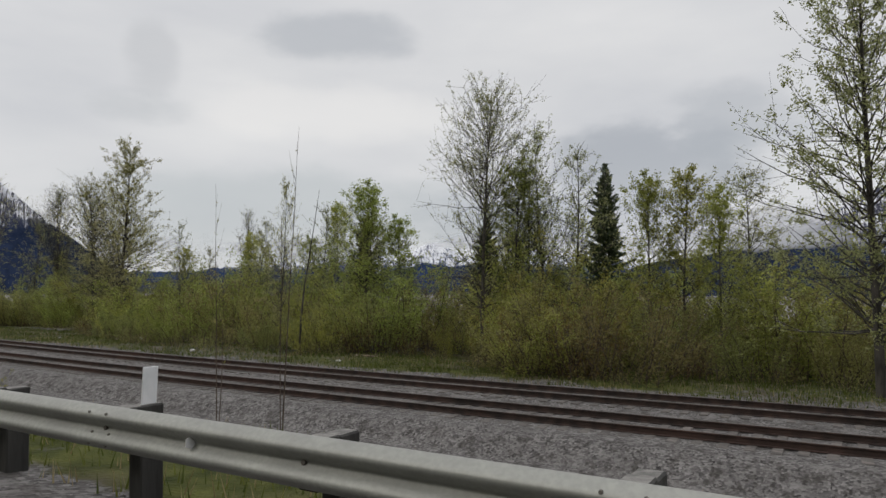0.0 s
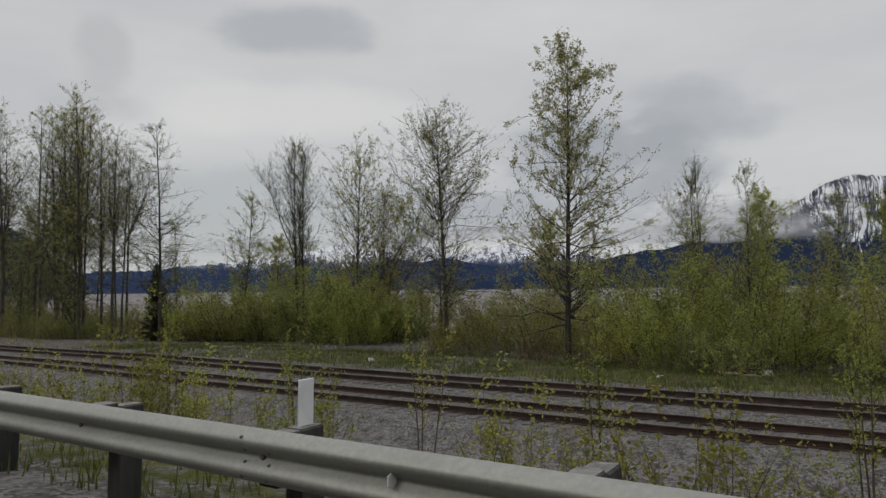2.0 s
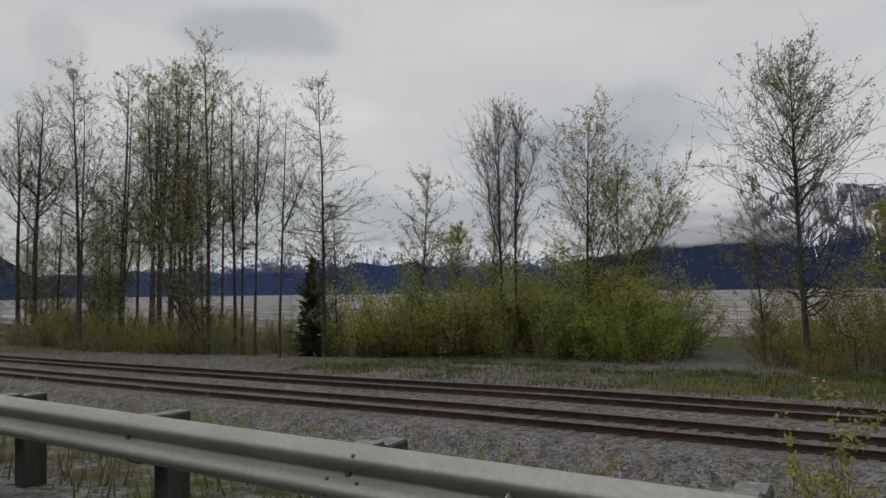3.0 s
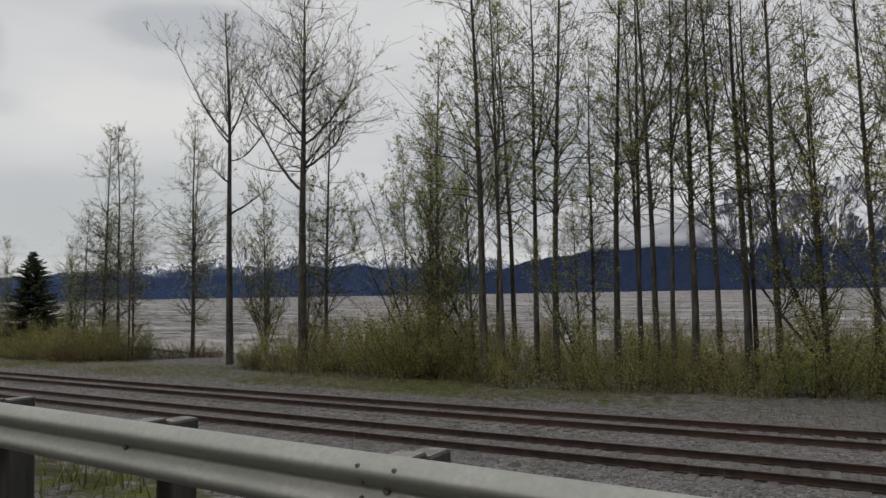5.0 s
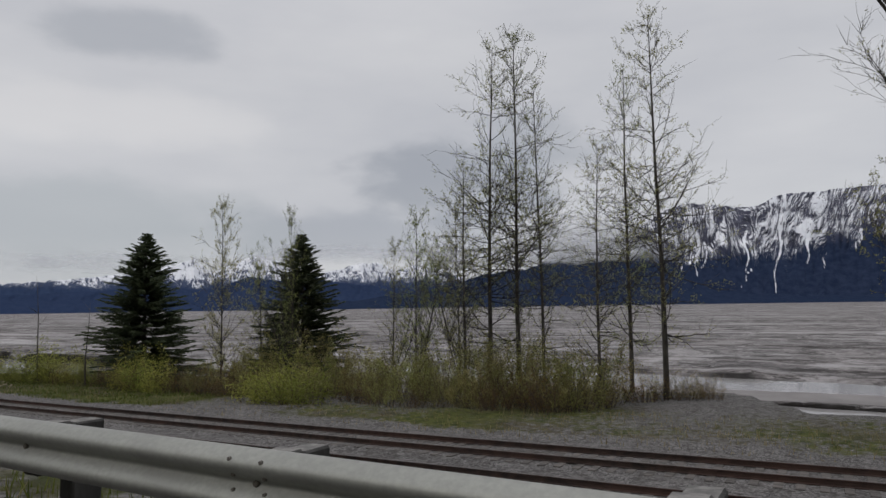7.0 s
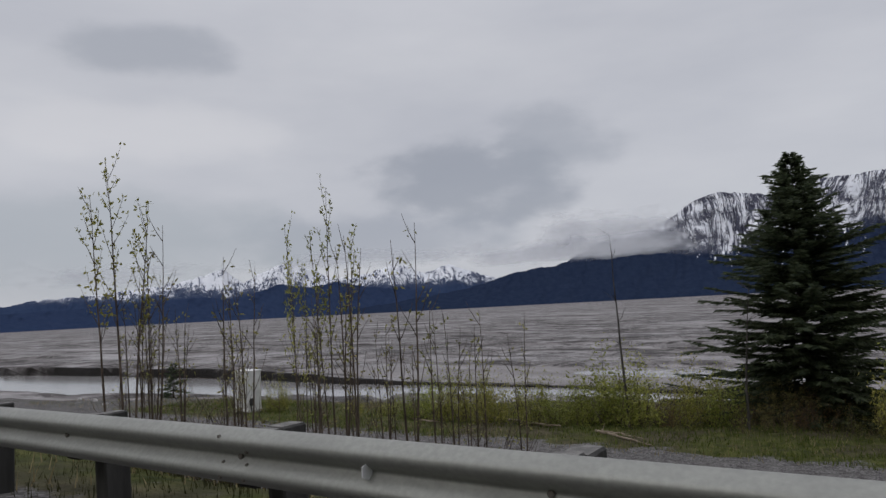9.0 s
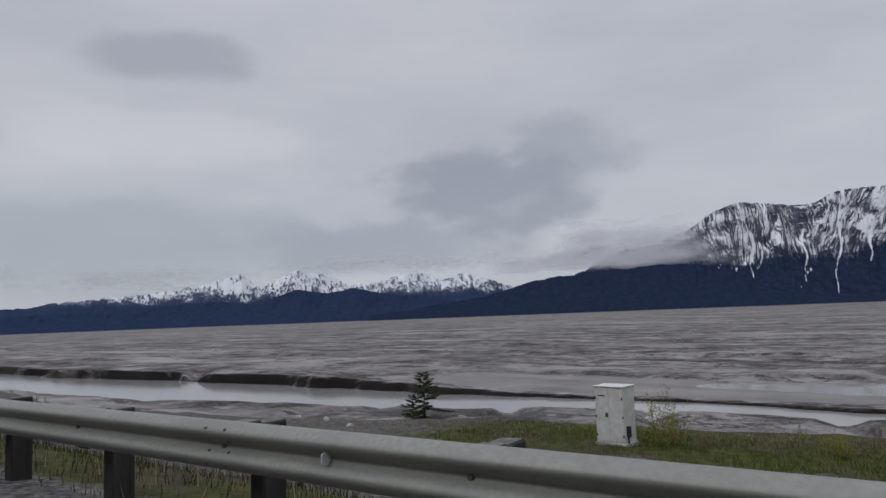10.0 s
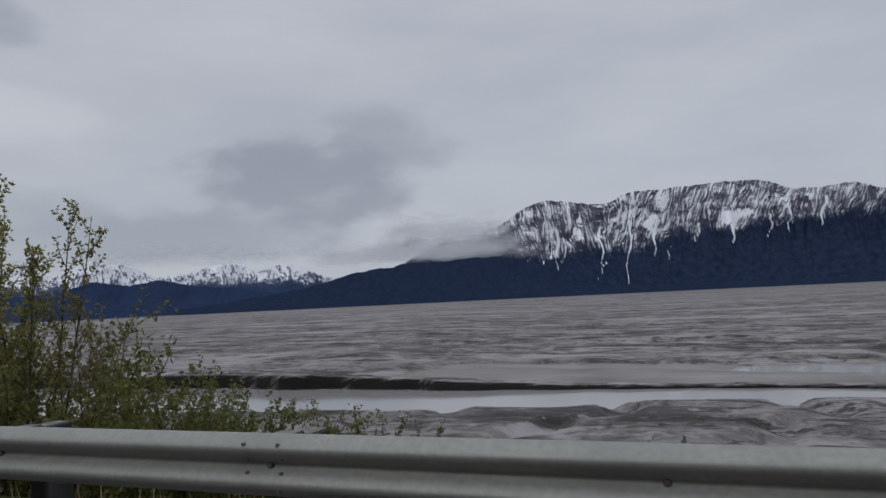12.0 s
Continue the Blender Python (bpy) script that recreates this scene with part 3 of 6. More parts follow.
# road surface with its edge line, under the camera
S_ROAD = list(np.arange(-140, 420, 4.0))
road = sweep("road", [(-9.5, 0.012), (-9.5, 0.0), (2.25, 0.0), (2.25, 0.012)], [(s, 0, 0) for s in S_ROAD], M_ASPHALT)
tagged(road, "grey asphalt highway with painted edge line", "road", kind="structure")
line = sweep("edge_line", [(1.35, 0.014), (1.47, 0.014), (1.47, 0.018), (1.35, 0.018)], [(s, 0, 0) for s in S_ROAD], M_PAINT)
tagged(line, "white painted line along the road's edge", "road marking", kind="structure")

# channel water
wm = bpy.data.materials.new("silty_water")
wm.use_nodes = True
wb = wm.node_tree.nodes["Principled BSDF"]
wb.inputs["Base Color"].default_value = (0.30, 0.29, 0.285, 1)
wb.inputs["Roughness"].default_value = 0.12
wt = wm.node_tree.nodes.new("ShaderNodeTexNoise")
wt.inputs["Scale"].default_value = 0.8
wp = wm.node_tree.nodes.new("ShaderNodeBump")
wp.inputs["Strength"].default_value, wp.inputs["Distance"].default_value = 0.12, 0.05
wc = wm.node_tree.nodes.new("ShaderNodeTexCoord")
wm.node_tree.links.new(wc.outputs["Object"], wt.inputs["Vector"])
wm.node_tree.links.new(wt.outputs["Fac"], wp.inputs["Height"])
wm.node_tree.links.new(wp.outputs[0], wb.inputs["Normal"])
bm = bmesh.new()
vs = [bm.verts.new((x, y, WATER)) for x, y in ((200, 40), (-900, 35), (-900, 215), (200, 215))]
bm.faces.new(vs)
tagged(finish("water", bm, wm), "still silty grey water in a tidal channel", "water", kind="structure")


# ---- far shore: snowy range, dark wooded foothill, distant range ----
EYE = Vector((-230.0, -27.0, 1.4))


def mountain_material(name, hazed_forest_dark, hazed_forest_light, rock, line, curve, grain, roam=240.0):
    """Forest below the line, rock above it, and snow lying in branching gullies: curve gives (height, snow)."""
    m = bpy.data.materials.new(name)
    m.use_nodes = True
    n, l = m.node_tree.nodes, m.node_tree.links
    b = n["Principled BSDF"]
    b.inputs["Roughness"].default_value = 0.95
    b.inputs["Specular IOR Level"].default_value = 0.0
    tc = n.new("ShaderNodeTexCoord")

    def tex(stretch, detail=8.0, rough=0.6):
        mp = n.new("ShaderNodeMapping")
        mp.inputs["Scale"].default_value = stretch
        l.new(tc.outputs["Object"], mp.inputs[0])
        t = n.new("ShaderNodeTexNoise")
        t.inputs["Scale"].default_value, t.inputs["Detail"].default_value, t.inputs["Roughness"].default_value = 1.0, detail, rough
        l.new(mp.outputs[0], t.inputs["Vector"])
        return t.outputs["Fac"]

    def ramp2(fac, p0, c0, p1, c1):
        r = n.new("ShaderNodeValToRGB")
        r.color_ramp.elements[0].position, r.color_ramp.elements[0].color = p0, (*c0, 1)
        r.color_ramp.elements[1].position, r.color_ramp.elements[1].color = p1, (*c1, 1)
        l.new(fac, r.inputs[0])
        return r.outputs[0]

    def mathn(op, a, bb=0.0):
        q = n.new("ShaderNodeMath")
        q.operation = op
        for i, v in enumerate((a, bb)):
            if isinstance(v, (int, float)):
                q.inputs[i].default_value = v
            else:
                l.new(v, q.inputs[i])
        return q.outputs[0]

    def mixc(fac, a, bb):
        mx = n.new("ShaderNodeMix")
        mx.data_type = "RGBA"
        l.new(fac, mx.inputs["Factor"])
        l.new(a, mx.inputs["A"])
        l.new(bb, mx.inputs["B"])
        return mx.outputs["Result"]

    def between(v, lo, hi):
        q = n.new("ShaderNodeMapRange")
        q.inputs["From Min"].default_value, q.inputs["From Max"].default_value = lo, hi
        l.new(v, q.inputs["Value"])
        return q.outputs[0]

    def attr(name):
        q = n.new("ShaderNodeAttribute")
        q.attribute_name = name
        return q.outputs["Fac"]

    def streaks(kx, ky, detail, shift):
        cv = n.new("ShaderNodeCombineXYZ")
        l.new(mathn("MULTIPLY", attr("across"), kx), cv.inputs[0])
        l.new(mathn("MULTIPLY", attr("down"), ky), cv.inputs[1])
        cv.inputs[2].default_value = shift
        t = n.new("ShaderNodeTexNoise")
        t.inputs["Scale"].default_value, t.inputs["Detail"].default_value, t.inputs["Roughness"].default_value = 1.0, detail, 0.58
        t.inputs["Distortion"].default_value = 0.35
        l.new(cv.outputs[0], t.inputs["Vector"])
        return t.outputs["Fac"]

    sepz = n.new("ShaderNodeSeparateXYZ")
    l.new(tc.outputs["Object"], sepz.inputs[0])
    wander = mathn("MULTIPLY", mathn("SUBTRACT", tex((0.005, 0.005, 0.005)), 0.5), roam)
    height = mathn("SUBTRACT", mathn("ADD", sepz.outputs[2], wander), attr("lift"))
    # forest tones hold the navy tint of haze in their base colour
    forest = ramp2(tex((0.03, 0.03, 0.03)), 0.35, hazed_forest_dark, 0.65, hazed_forest_light)
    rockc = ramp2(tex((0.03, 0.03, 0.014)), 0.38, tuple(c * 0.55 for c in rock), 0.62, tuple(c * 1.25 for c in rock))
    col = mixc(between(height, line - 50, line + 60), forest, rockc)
    # how much snow lies at a height, in fifths
    cr = n.new("ShaderNodeValToRGB")
    cr.color_ramp.elements.remove(cr.color_ramp.elements[1])
    for k, (z, w) in enumerate(curve):
        e = cr.color_ramp.elements[0] if k == 0 else cr.color_ramp.elements.new(z / 1000.0)
        e.position, e.color = z / 1000.0, (w * 5, w * 5, w * 5, 1)
    l.new(mathn("DIVIDE", height, 1000.0), cr.inputs[0])
    amount = mathn("SUBTRACT", mathn("DIVIDE", cr.outputs[0], 5.0), 0.05)
    amount = mathn("ADD", amount, mathn("MULTIPLY", attr("tongue"), 0.115))
    amount = mathn("ADD", amount, mathn("MULTIPLY", mathn("SUBTRACT", attr("gully"), 0.35), 0.03))
    # bare buttresses and fuller snowfields alternate
    amount = mathn("ADD", amount, mathn("MULTIPLY", mathn("MULTIPLY", mathn("SUBTRACT", tex((0.009, 0.009, 0.012), 5.0, 0.62), 0.5), 0.50), cr.outputs[0]))
    g1, g2, g3 = grain
    lanes = []
    for (kx, ky), share, shift in ((g1, 1.0, 0.0), (g2, 0.85, 3.3), (g3, 0.5, 7.1)):
        off = mathn("ABSOLUTE", mathn("SUBTRACT", streaks(kx, ky, 5.0, shift), 0.5))
        lanes.append(mathn("SUBTRACT", mathn("MULTIPLY", amount, share), off))
    snow_fac = between(mathn("MAXIMUM", mathn("MAXIMUM", lanes[0], lanes[1]), lanes[2]), -0.012, 0.006)
    snow = ramp2(tex((0.01, 0.01, 0.01)), 0.3, (0.60, 0.62, 0.67), 0.7, (0.80, 0.81, 0.84))
    col = mixc(snow_fac, col, snow)
    l.new(col, b.inputs["Base Color"])
    return m


def build_range(name, profile, base_r, top_r, mat, label, relief, ribs, seed, width, tongues=(), lean=((0, 0.0),), lift=((0, 0.0),), crest=0.08):
    """A ridge seen from the road: (azimuth, elevation) of its crest, at a distance top_r; its foot stands at base_r."""
    az = np.arange(profile[0][0], profile[-1][0] + 1e-6, width)
    el = np.interp(az, [p[0] for p in profile], [p[1] for p in profile])
    rows = 44
    rng = np.random.RandomState(seed)
    el = el + crest * wave(az * 2.2, az * 0, seed + 1) + relief * 0.035 * wave(az * 9.0, az * 0, seed + 2)
    A, U = np.meshgrid(az, np.linspace(0, 1, rows), indexing="ij")
    # ribs and gullies run down the slope, joining as they fall
    warp = A + 0.35 * wave(A * 0.8, U * 3.0, seed + 3) + 0.6 * (1 - U) * wave(A * 0.35, U * 1.0, seed + 8)
    g1 = 1 - np.abs(wave(warp * ribs * 0.55, U * 0.9, seed + 4))
    g2 = 1 - np.abs(wave(warp * ribs * 1.5 + 7, U * 1.6, seed + 5))
    g3 = 1 - np.abs(wave(warp * ribs * 3.9 + 3, U * 2.4, seed + 9))
    gully = np.clip((0.50 * g1 + 0.30 * g2 + 0.25 * g3 - 0.42) * 1.7, 0, 1) ** 1.6
    carve = np.clip((0.62 * g1 + 0.36 * g2 - 0.40) * 1.7, 0, 1) ** 1.4
    carve = carve * np.clip((U - 0.30) / 0.35, 0.05, 1)
    top = top_r * np.tan(np.radians(el))[:, None] + EYE.z
    z = -14 + (top + 14) * (U ** 1.12) - carve * relief * 15 * U * (1.02 - U) * 2.2 + relief * 6 * wave(A * 6, U * 9, seed + 6) * U * (1 - U) * 4
    r = base_r + (top_r - base_r) * U + carve * 70 * relief * U * (1 - U) * 3 + 18 * wave(A * 2.0, U * 4, seed + 7)
    x = EYE.x - np.sin(np.radians(A)) * r
    y = EYE.y + np.cos(np.radians(A)) * r
    tongue = np.zeros_like(A)
    seen_el = np.degrees(np.arctan2(z - EYE.z, r))
    for a0, e0, a1, e1, w in tongues:
        k = np.clip((seen_el - e1) / (e0 - e1), 0, 1)
        mid_az = a1 + (a0 - a1) * k + 0.12 * np.sin(k * 9 + a0)
        inside = (seen_el > e1) & (seen_el < e0)
        tongue = np.maximum(tongue, np.where(inside, np.clip(1.6 - np.abs(A - mid_az) / (0.5 * w * (0.10 + 0.42 * k) + 0.010), 0, 1), 0))
    def lean_of(a):
        return np.interp(a, [p[0] for p in lean], [p[1] for p in lean])

    def lift_of(a):
        return np.interp(a, [p[0] for p in lift], [p[1] for p in lift])

    # back of the ridge, so that it is a solid form
    xb, yb = EYE.x - np.sin(np.radians(az)) * (top_r + 140), EYE.y + np.cos(np.radians(az)) * (top_r + 140)
    na = len(az)
    verts = np.concatenate([np.stack([x, y, z], -1), np.stack([xb, yb, np.full(na, -14.0)], -1)[:, None, :]], 1).reshape(-1, 3)
    n = rows + 1
    i = (np.arange(na - 1)[:, None] * n + np.arange(n - 1)[None, :]).ravel()
    faces = np.stack([i, i + n, i + n + 1, i + 1], 1)
    me = bpy.data.meshes.new(name)
    me.from_pydata(verts.tolist(), [], faces.tolist())
    for key, arr in (("gully", gully), ("across", warp + lean_of(A) * U), ("down", U), ("tongue", tongue), ("lift", lift_of(A))):
        at = me.attributes.new(key, "FLOAT", "POINT")
        at.data.foreach_set("value", np.concatenate([arr, arr[:, -1:]], 1).ravel().astype(np.float32))
    me.materials.append(mat)
    me.shade_smooth()
    me.update()
    return tagged(new(name, me), label, "mountain", kind="structure")


# range and foothill: blue haze is mixed into the forest colours
M_RANGE = mountain_material("hazed_snowy_rock_slope", (0.014, 0.022, 0.047), (0.026, 0.037, 0.070), (0.066, 0.068, 0.094), 330.0,
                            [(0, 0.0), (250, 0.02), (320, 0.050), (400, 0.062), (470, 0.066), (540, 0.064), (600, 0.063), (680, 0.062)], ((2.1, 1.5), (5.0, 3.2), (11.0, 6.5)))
M_HILL = mountain_material("hazed_wooded_slope", (0.016, 0.025, 0.052), (0.023, 0.034, 0.064), (0.02, 0.03, 0.06), 900.0, [(0, 0.0), (990, 0.0)], ((2, 4), (4, 8), (8, 16)))
# the farther slopes are paler and bluer: more distance haze painted into them
M_FAR = mountain_material("hazed_distant_slope", (0.028, 0.044, 0.090), (0.034, 0.052, 0.100), (0.085, 0.098, 0.145), 170.0,
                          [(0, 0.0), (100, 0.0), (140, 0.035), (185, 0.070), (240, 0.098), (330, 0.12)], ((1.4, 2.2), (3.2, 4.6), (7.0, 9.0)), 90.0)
M_SPUR = mountain_material("hazed_distant_spur", (0.024, 0.038, 0.080), (0.029, 0.044, 0.088), (0.03, 0.045, 0.09), 900.0, [(0, 0.0), (990, 0.0)], ((2, 4), (4, 8), (8, 16)))
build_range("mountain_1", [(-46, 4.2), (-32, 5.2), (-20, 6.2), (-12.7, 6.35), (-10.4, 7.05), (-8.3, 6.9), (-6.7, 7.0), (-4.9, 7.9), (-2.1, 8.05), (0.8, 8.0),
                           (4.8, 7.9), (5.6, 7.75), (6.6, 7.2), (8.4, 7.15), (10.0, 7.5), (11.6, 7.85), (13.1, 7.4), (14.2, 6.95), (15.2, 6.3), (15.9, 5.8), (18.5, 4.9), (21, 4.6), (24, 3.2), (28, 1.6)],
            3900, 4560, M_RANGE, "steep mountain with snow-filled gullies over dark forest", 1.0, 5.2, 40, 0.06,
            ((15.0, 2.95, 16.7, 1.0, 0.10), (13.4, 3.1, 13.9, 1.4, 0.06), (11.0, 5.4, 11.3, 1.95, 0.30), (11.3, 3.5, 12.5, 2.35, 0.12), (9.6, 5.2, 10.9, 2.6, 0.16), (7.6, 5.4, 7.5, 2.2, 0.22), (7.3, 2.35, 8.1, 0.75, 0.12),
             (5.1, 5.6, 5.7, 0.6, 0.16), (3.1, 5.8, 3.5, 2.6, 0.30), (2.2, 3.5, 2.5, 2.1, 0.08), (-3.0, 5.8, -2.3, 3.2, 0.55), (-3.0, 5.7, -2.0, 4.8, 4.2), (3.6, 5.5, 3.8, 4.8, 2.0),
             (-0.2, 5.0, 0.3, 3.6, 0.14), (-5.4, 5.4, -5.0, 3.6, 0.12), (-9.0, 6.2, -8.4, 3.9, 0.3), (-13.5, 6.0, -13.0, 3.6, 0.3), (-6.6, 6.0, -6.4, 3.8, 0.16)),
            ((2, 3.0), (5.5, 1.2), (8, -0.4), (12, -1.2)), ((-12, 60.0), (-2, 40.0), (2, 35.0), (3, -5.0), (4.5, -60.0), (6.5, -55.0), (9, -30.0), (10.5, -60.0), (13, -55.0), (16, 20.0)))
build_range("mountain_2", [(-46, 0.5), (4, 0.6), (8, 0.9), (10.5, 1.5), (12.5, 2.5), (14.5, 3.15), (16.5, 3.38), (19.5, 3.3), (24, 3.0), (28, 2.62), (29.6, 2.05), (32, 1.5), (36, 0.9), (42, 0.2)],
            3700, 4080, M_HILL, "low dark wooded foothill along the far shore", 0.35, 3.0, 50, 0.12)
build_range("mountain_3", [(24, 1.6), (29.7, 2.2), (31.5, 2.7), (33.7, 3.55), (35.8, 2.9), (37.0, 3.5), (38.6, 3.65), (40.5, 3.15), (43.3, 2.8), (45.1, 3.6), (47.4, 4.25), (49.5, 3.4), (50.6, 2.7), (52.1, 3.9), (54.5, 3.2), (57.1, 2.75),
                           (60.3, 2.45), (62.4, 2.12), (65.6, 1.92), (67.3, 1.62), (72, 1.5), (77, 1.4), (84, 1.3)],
            4250, 4680, M_FAR, "distant range tinted haze blue, with snow along its crest", 0.5, 1.6, 60, 0.08, crest=0.13)
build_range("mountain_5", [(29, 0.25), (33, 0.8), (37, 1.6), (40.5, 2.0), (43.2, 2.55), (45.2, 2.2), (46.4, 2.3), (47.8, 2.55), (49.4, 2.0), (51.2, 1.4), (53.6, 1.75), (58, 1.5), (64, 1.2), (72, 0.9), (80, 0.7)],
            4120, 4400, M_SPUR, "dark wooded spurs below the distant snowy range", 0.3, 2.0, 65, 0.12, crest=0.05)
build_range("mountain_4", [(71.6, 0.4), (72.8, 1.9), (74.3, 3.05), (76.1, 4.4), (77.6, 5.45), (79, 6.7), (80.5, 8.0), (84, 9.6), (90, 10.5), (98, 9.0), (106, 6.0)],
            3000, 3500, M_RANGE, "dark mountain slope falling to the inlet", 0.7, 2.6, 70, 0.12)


# low cloud lying along the slopes
def cloud_material():
    m = bpy.data.materials.new("low_cloud")
    m.use_nodes = True
    n, l = m.node_tree.nodes, m.node_tree.links
    n.remove(n["Principled BSDF"])
    tc = n.new("ShaderNodeTexCoord")
    mp = n.new("ShaderNodeMapping")
    mp.inputs["Scale"].default_value = (0.0035, 0.0035, 0.011)
    l.new(tc.outputs["Object"], mp.inputs[0])
    t = n.new("ShaderNodeTexNoise")
    t.inputs["Scale"].default_value, t.inputs["Detail"].default_value = 1.0, 7.0
    l.new(mp.outputs[0], t.inputs["Vector"])
    at = n.new("ShaderNodeAttribute")
    at.attribute_name = "depth"
    ad = n.new("ShaderNodeMath")
    ad.operation = "ADD"
    l.new(t.outputs["Fac"], ad.inputs[0])
    l.new(at.outputs["Fac"], ad.inputs[1])
    mr = n.new("ShaderNodeMapRange")
    mr.interpolation_type = "SMOOTHSTEP"
    mr.inputs["From Min"].default_value, mr.inputs["From Max"].default_value = 0.62, 1.25
    mr.inputs["To Max"].default_value = 0.92
    l.new(ad.outputs[0], mr.inputs["Value"])
    df = n.new("ShaderNodeBsdfDiffuse")
    df.inputs["Color"].default_value = (0.88, 0.89, 0.92, 1)
    tl = n.new("ShaderNodeBsdfTranslucent")
    tl.inputs["Color"].default_value = (0.88, 0.89, 0.92, 1)
    half_ = n.new("ShaderNodeMixShader")
    l.new(df.outputs[0], half_.inputs[1])
    l.new(tl.outputs[0], half_.inputs[2])
    tr = n.new("ShaderNodeBsdfTransparent")
    mx = n.new("ShaderNodeMixShader")
    l.new(mr.outputs[0], mx.inputs[0])
    l.new(tr.outputs[0], mx.inputs[1])
    l.new(half_.outputs[0], mx.inputs[2])
    l.new(mx.outputs[0], n["Material Output"].inputs["Surface"])
    return m


M_CLOUD = cloud_material()


def cloud_bank(az0, az1, el0, el1, r, body, seed):
    na, ne = 60, 14
    A, V = np.meshgrid(np.linspace(az0, az1, na), np.linspace(0, 1, ne), indexing="ij")
    Uq = (A - az0) / (az1 - az0)
    el = el0 + (el1 - el0) * V
    rr = r + 25 * wave(A * 0.5, V * 2, seed)
    x, y = EYE.x - np.sin(np.radians(A)) * rr, EYE.y + np.cos(np.radians(A)) * rr
    z = EYE.z + rr * np.tan(np.radians(el))
    depth = body * np.clip(np.sin(np.pi * Uq), 0, 1) ** 0.6 * np.clip(np.sin(np.pi * V), 0, 1) ** 0.8
    i = (np.arange(na - 1)[:, None] * ne + np.arange(ne - 1)[None, :]).ravel()
    me = bpy.data.meshes.new("cloud_bank")
    me.from_pydata(np.stack([x, y, z], -1).reshape(-1, 3).tolist(), [], np.stack([i, i + ne, i + ne + 1, i + 1], 1).tolist())
    at = me.attributes.new("depth", "FLOAT", "POINT")
    at.data.foreach_set("value", (depth - 0.25 * (1 - np.sign(depth))).ravel().astype(np.float32))
    me.materials.append(M_CLOUD)
    me.shade_smooth()
    me.update()
    tagged(new("backdrop_cloud", me), "pale low cloud lying along the mountain side", "cloud", kind="structure")


cloud_bank(11.5, 33.0, 2.9, 5.4, 4140, 0.75, 81)
cloud_bank(14.0, 27.0, 4.0, 7.6, 4150, 0.62, 82)
cloud_bank(30.0, 50.0, 3.2, 5.6, 4215, 0.36, 83)
cloud_bank(46.0, 74.0, 2.6, 5.0, 4200, 0.36, 84)


# ---- guardrail: steel beam on timber posts ----
POST_STEP, POST_0 = 1.905, 4.44
TOP = 0.74


def rise(s):
    """How far the beam stands over its usual height along the road."""
    return float(np.interp(s, [0, 25, 75, 125, 200, 280], [-0.012, 0.003, 0.010, 0.032, 0.048, 0.038]))


guardrail = new("guardrail")
tagged(guardrail, "galvanised steel beam guardrail on weathered timber posts", "guardrail")
half = [(0.006, 0.304), (0.002, 0.311), (-0.006, 0.312), (-0.030, 0.297), (-0.064, 0.272), (-0.077, 0.259), (-0.083, 0.244), (-0.081, 0.230), (-0.071, 0.214), (-0.040, 0.187), (-0.014, 0.166), (-0.008, 0.156)]
face = half + [(a, 0.312 - b) for a, b in reversed(half[:-1])]
W_BEAM = face + [(a + 0.006, b) for a, b in reversed(face)]
S_BEAM = list(np.arange(-60, 372, 2.0))
sweep("beam", W_BEAM, [(s, RAIL_BEAM, TOP - 0.312 + rise(s)) for s in S_BEAM], M_STEEL, guardrail, smooth=True)


def mesh_of(name, build, mats):
    bm_ = bmesh.new()
    build(bm_)
    me_ = bpy.data.meshes.new(name)
    bm_.to_mesh(me_)
    bm_.free()
    for m_ in mats:
        me_.materials.append(m_)
    return me_


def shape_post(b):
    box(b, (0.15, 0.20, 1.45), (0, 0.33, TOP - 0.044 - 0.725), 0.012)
    # upward faces take the bleached timber that has top light in its colour
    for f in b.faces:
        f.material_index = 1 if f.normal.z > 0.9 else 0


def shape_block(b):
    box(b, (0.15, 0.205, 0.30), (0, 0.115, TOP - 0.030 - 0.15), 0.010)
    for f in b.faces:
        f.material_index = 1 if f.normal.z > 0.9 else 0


def shape_bolt(b):
    bmesh.ops.create_cone(b, cap_ends=True, segments=8, radius1=0.020, radius2=0.016, depth=0.02, matrix=Matrix.Rotation(math.pi / 2, 4, "X"))


ME_POST = mesh_of("post", shape_post, [M_TIMBER, M_TIMBER_LIT_TOP])
ME_BLOCK = mesh_of("block", shape_block, [M_TIMBER, M_TIMBER_LIT_TOP])
ME_BOLT = mesh_of("bolt", shape_bolt, [M_BOLT])


def shape_marker(b):
    box(b, (0.012, 0.13, 0.31), (0, 0, 0.085), 0.003)


def shape_tab(b):
    vs_ = [b.verts.new(v) for v in ((0, 0, -0.05), (0, -0.07, -0.02), (0, -0.07, 0.03), (0, 0, 0.05), (0.006, 0, -0.05), (0.006, -0.07, -0.02), (0.006, -0.07, 0.03), (0.006, 0, 0.05))]
    for f in ((0, 1, 2, 3), (7, 6, 5, 4), (0, 4, 5, 1), (1, 5, 6, 2), (2, 6, 7, 3), (3, 7, 4, 0)):
        b.faces.new([vs_[k] for k in f])


ME_MARKER = mesh_of("reflector_marker", shape_marker, [M_WHITE])
ME_TAB = mesh_of("reflector_tab", shape_tab, [M_WHITE])
rnd = random.Random(5)


def along(s, d, z, lean=0.0, tilt=0.0):
    """Pose whose +x runs back along the road and +y away from it."""
    return Matrix.LocRotScale(on(s, d, z), Euler((lean, tilt, heading(s) + math.pi)), None)


def piece(name, me, parent, m):
    ob_ = new(name, me)
    ob_.parent = parent
    ob_.matrix_basis = m
    return ob_


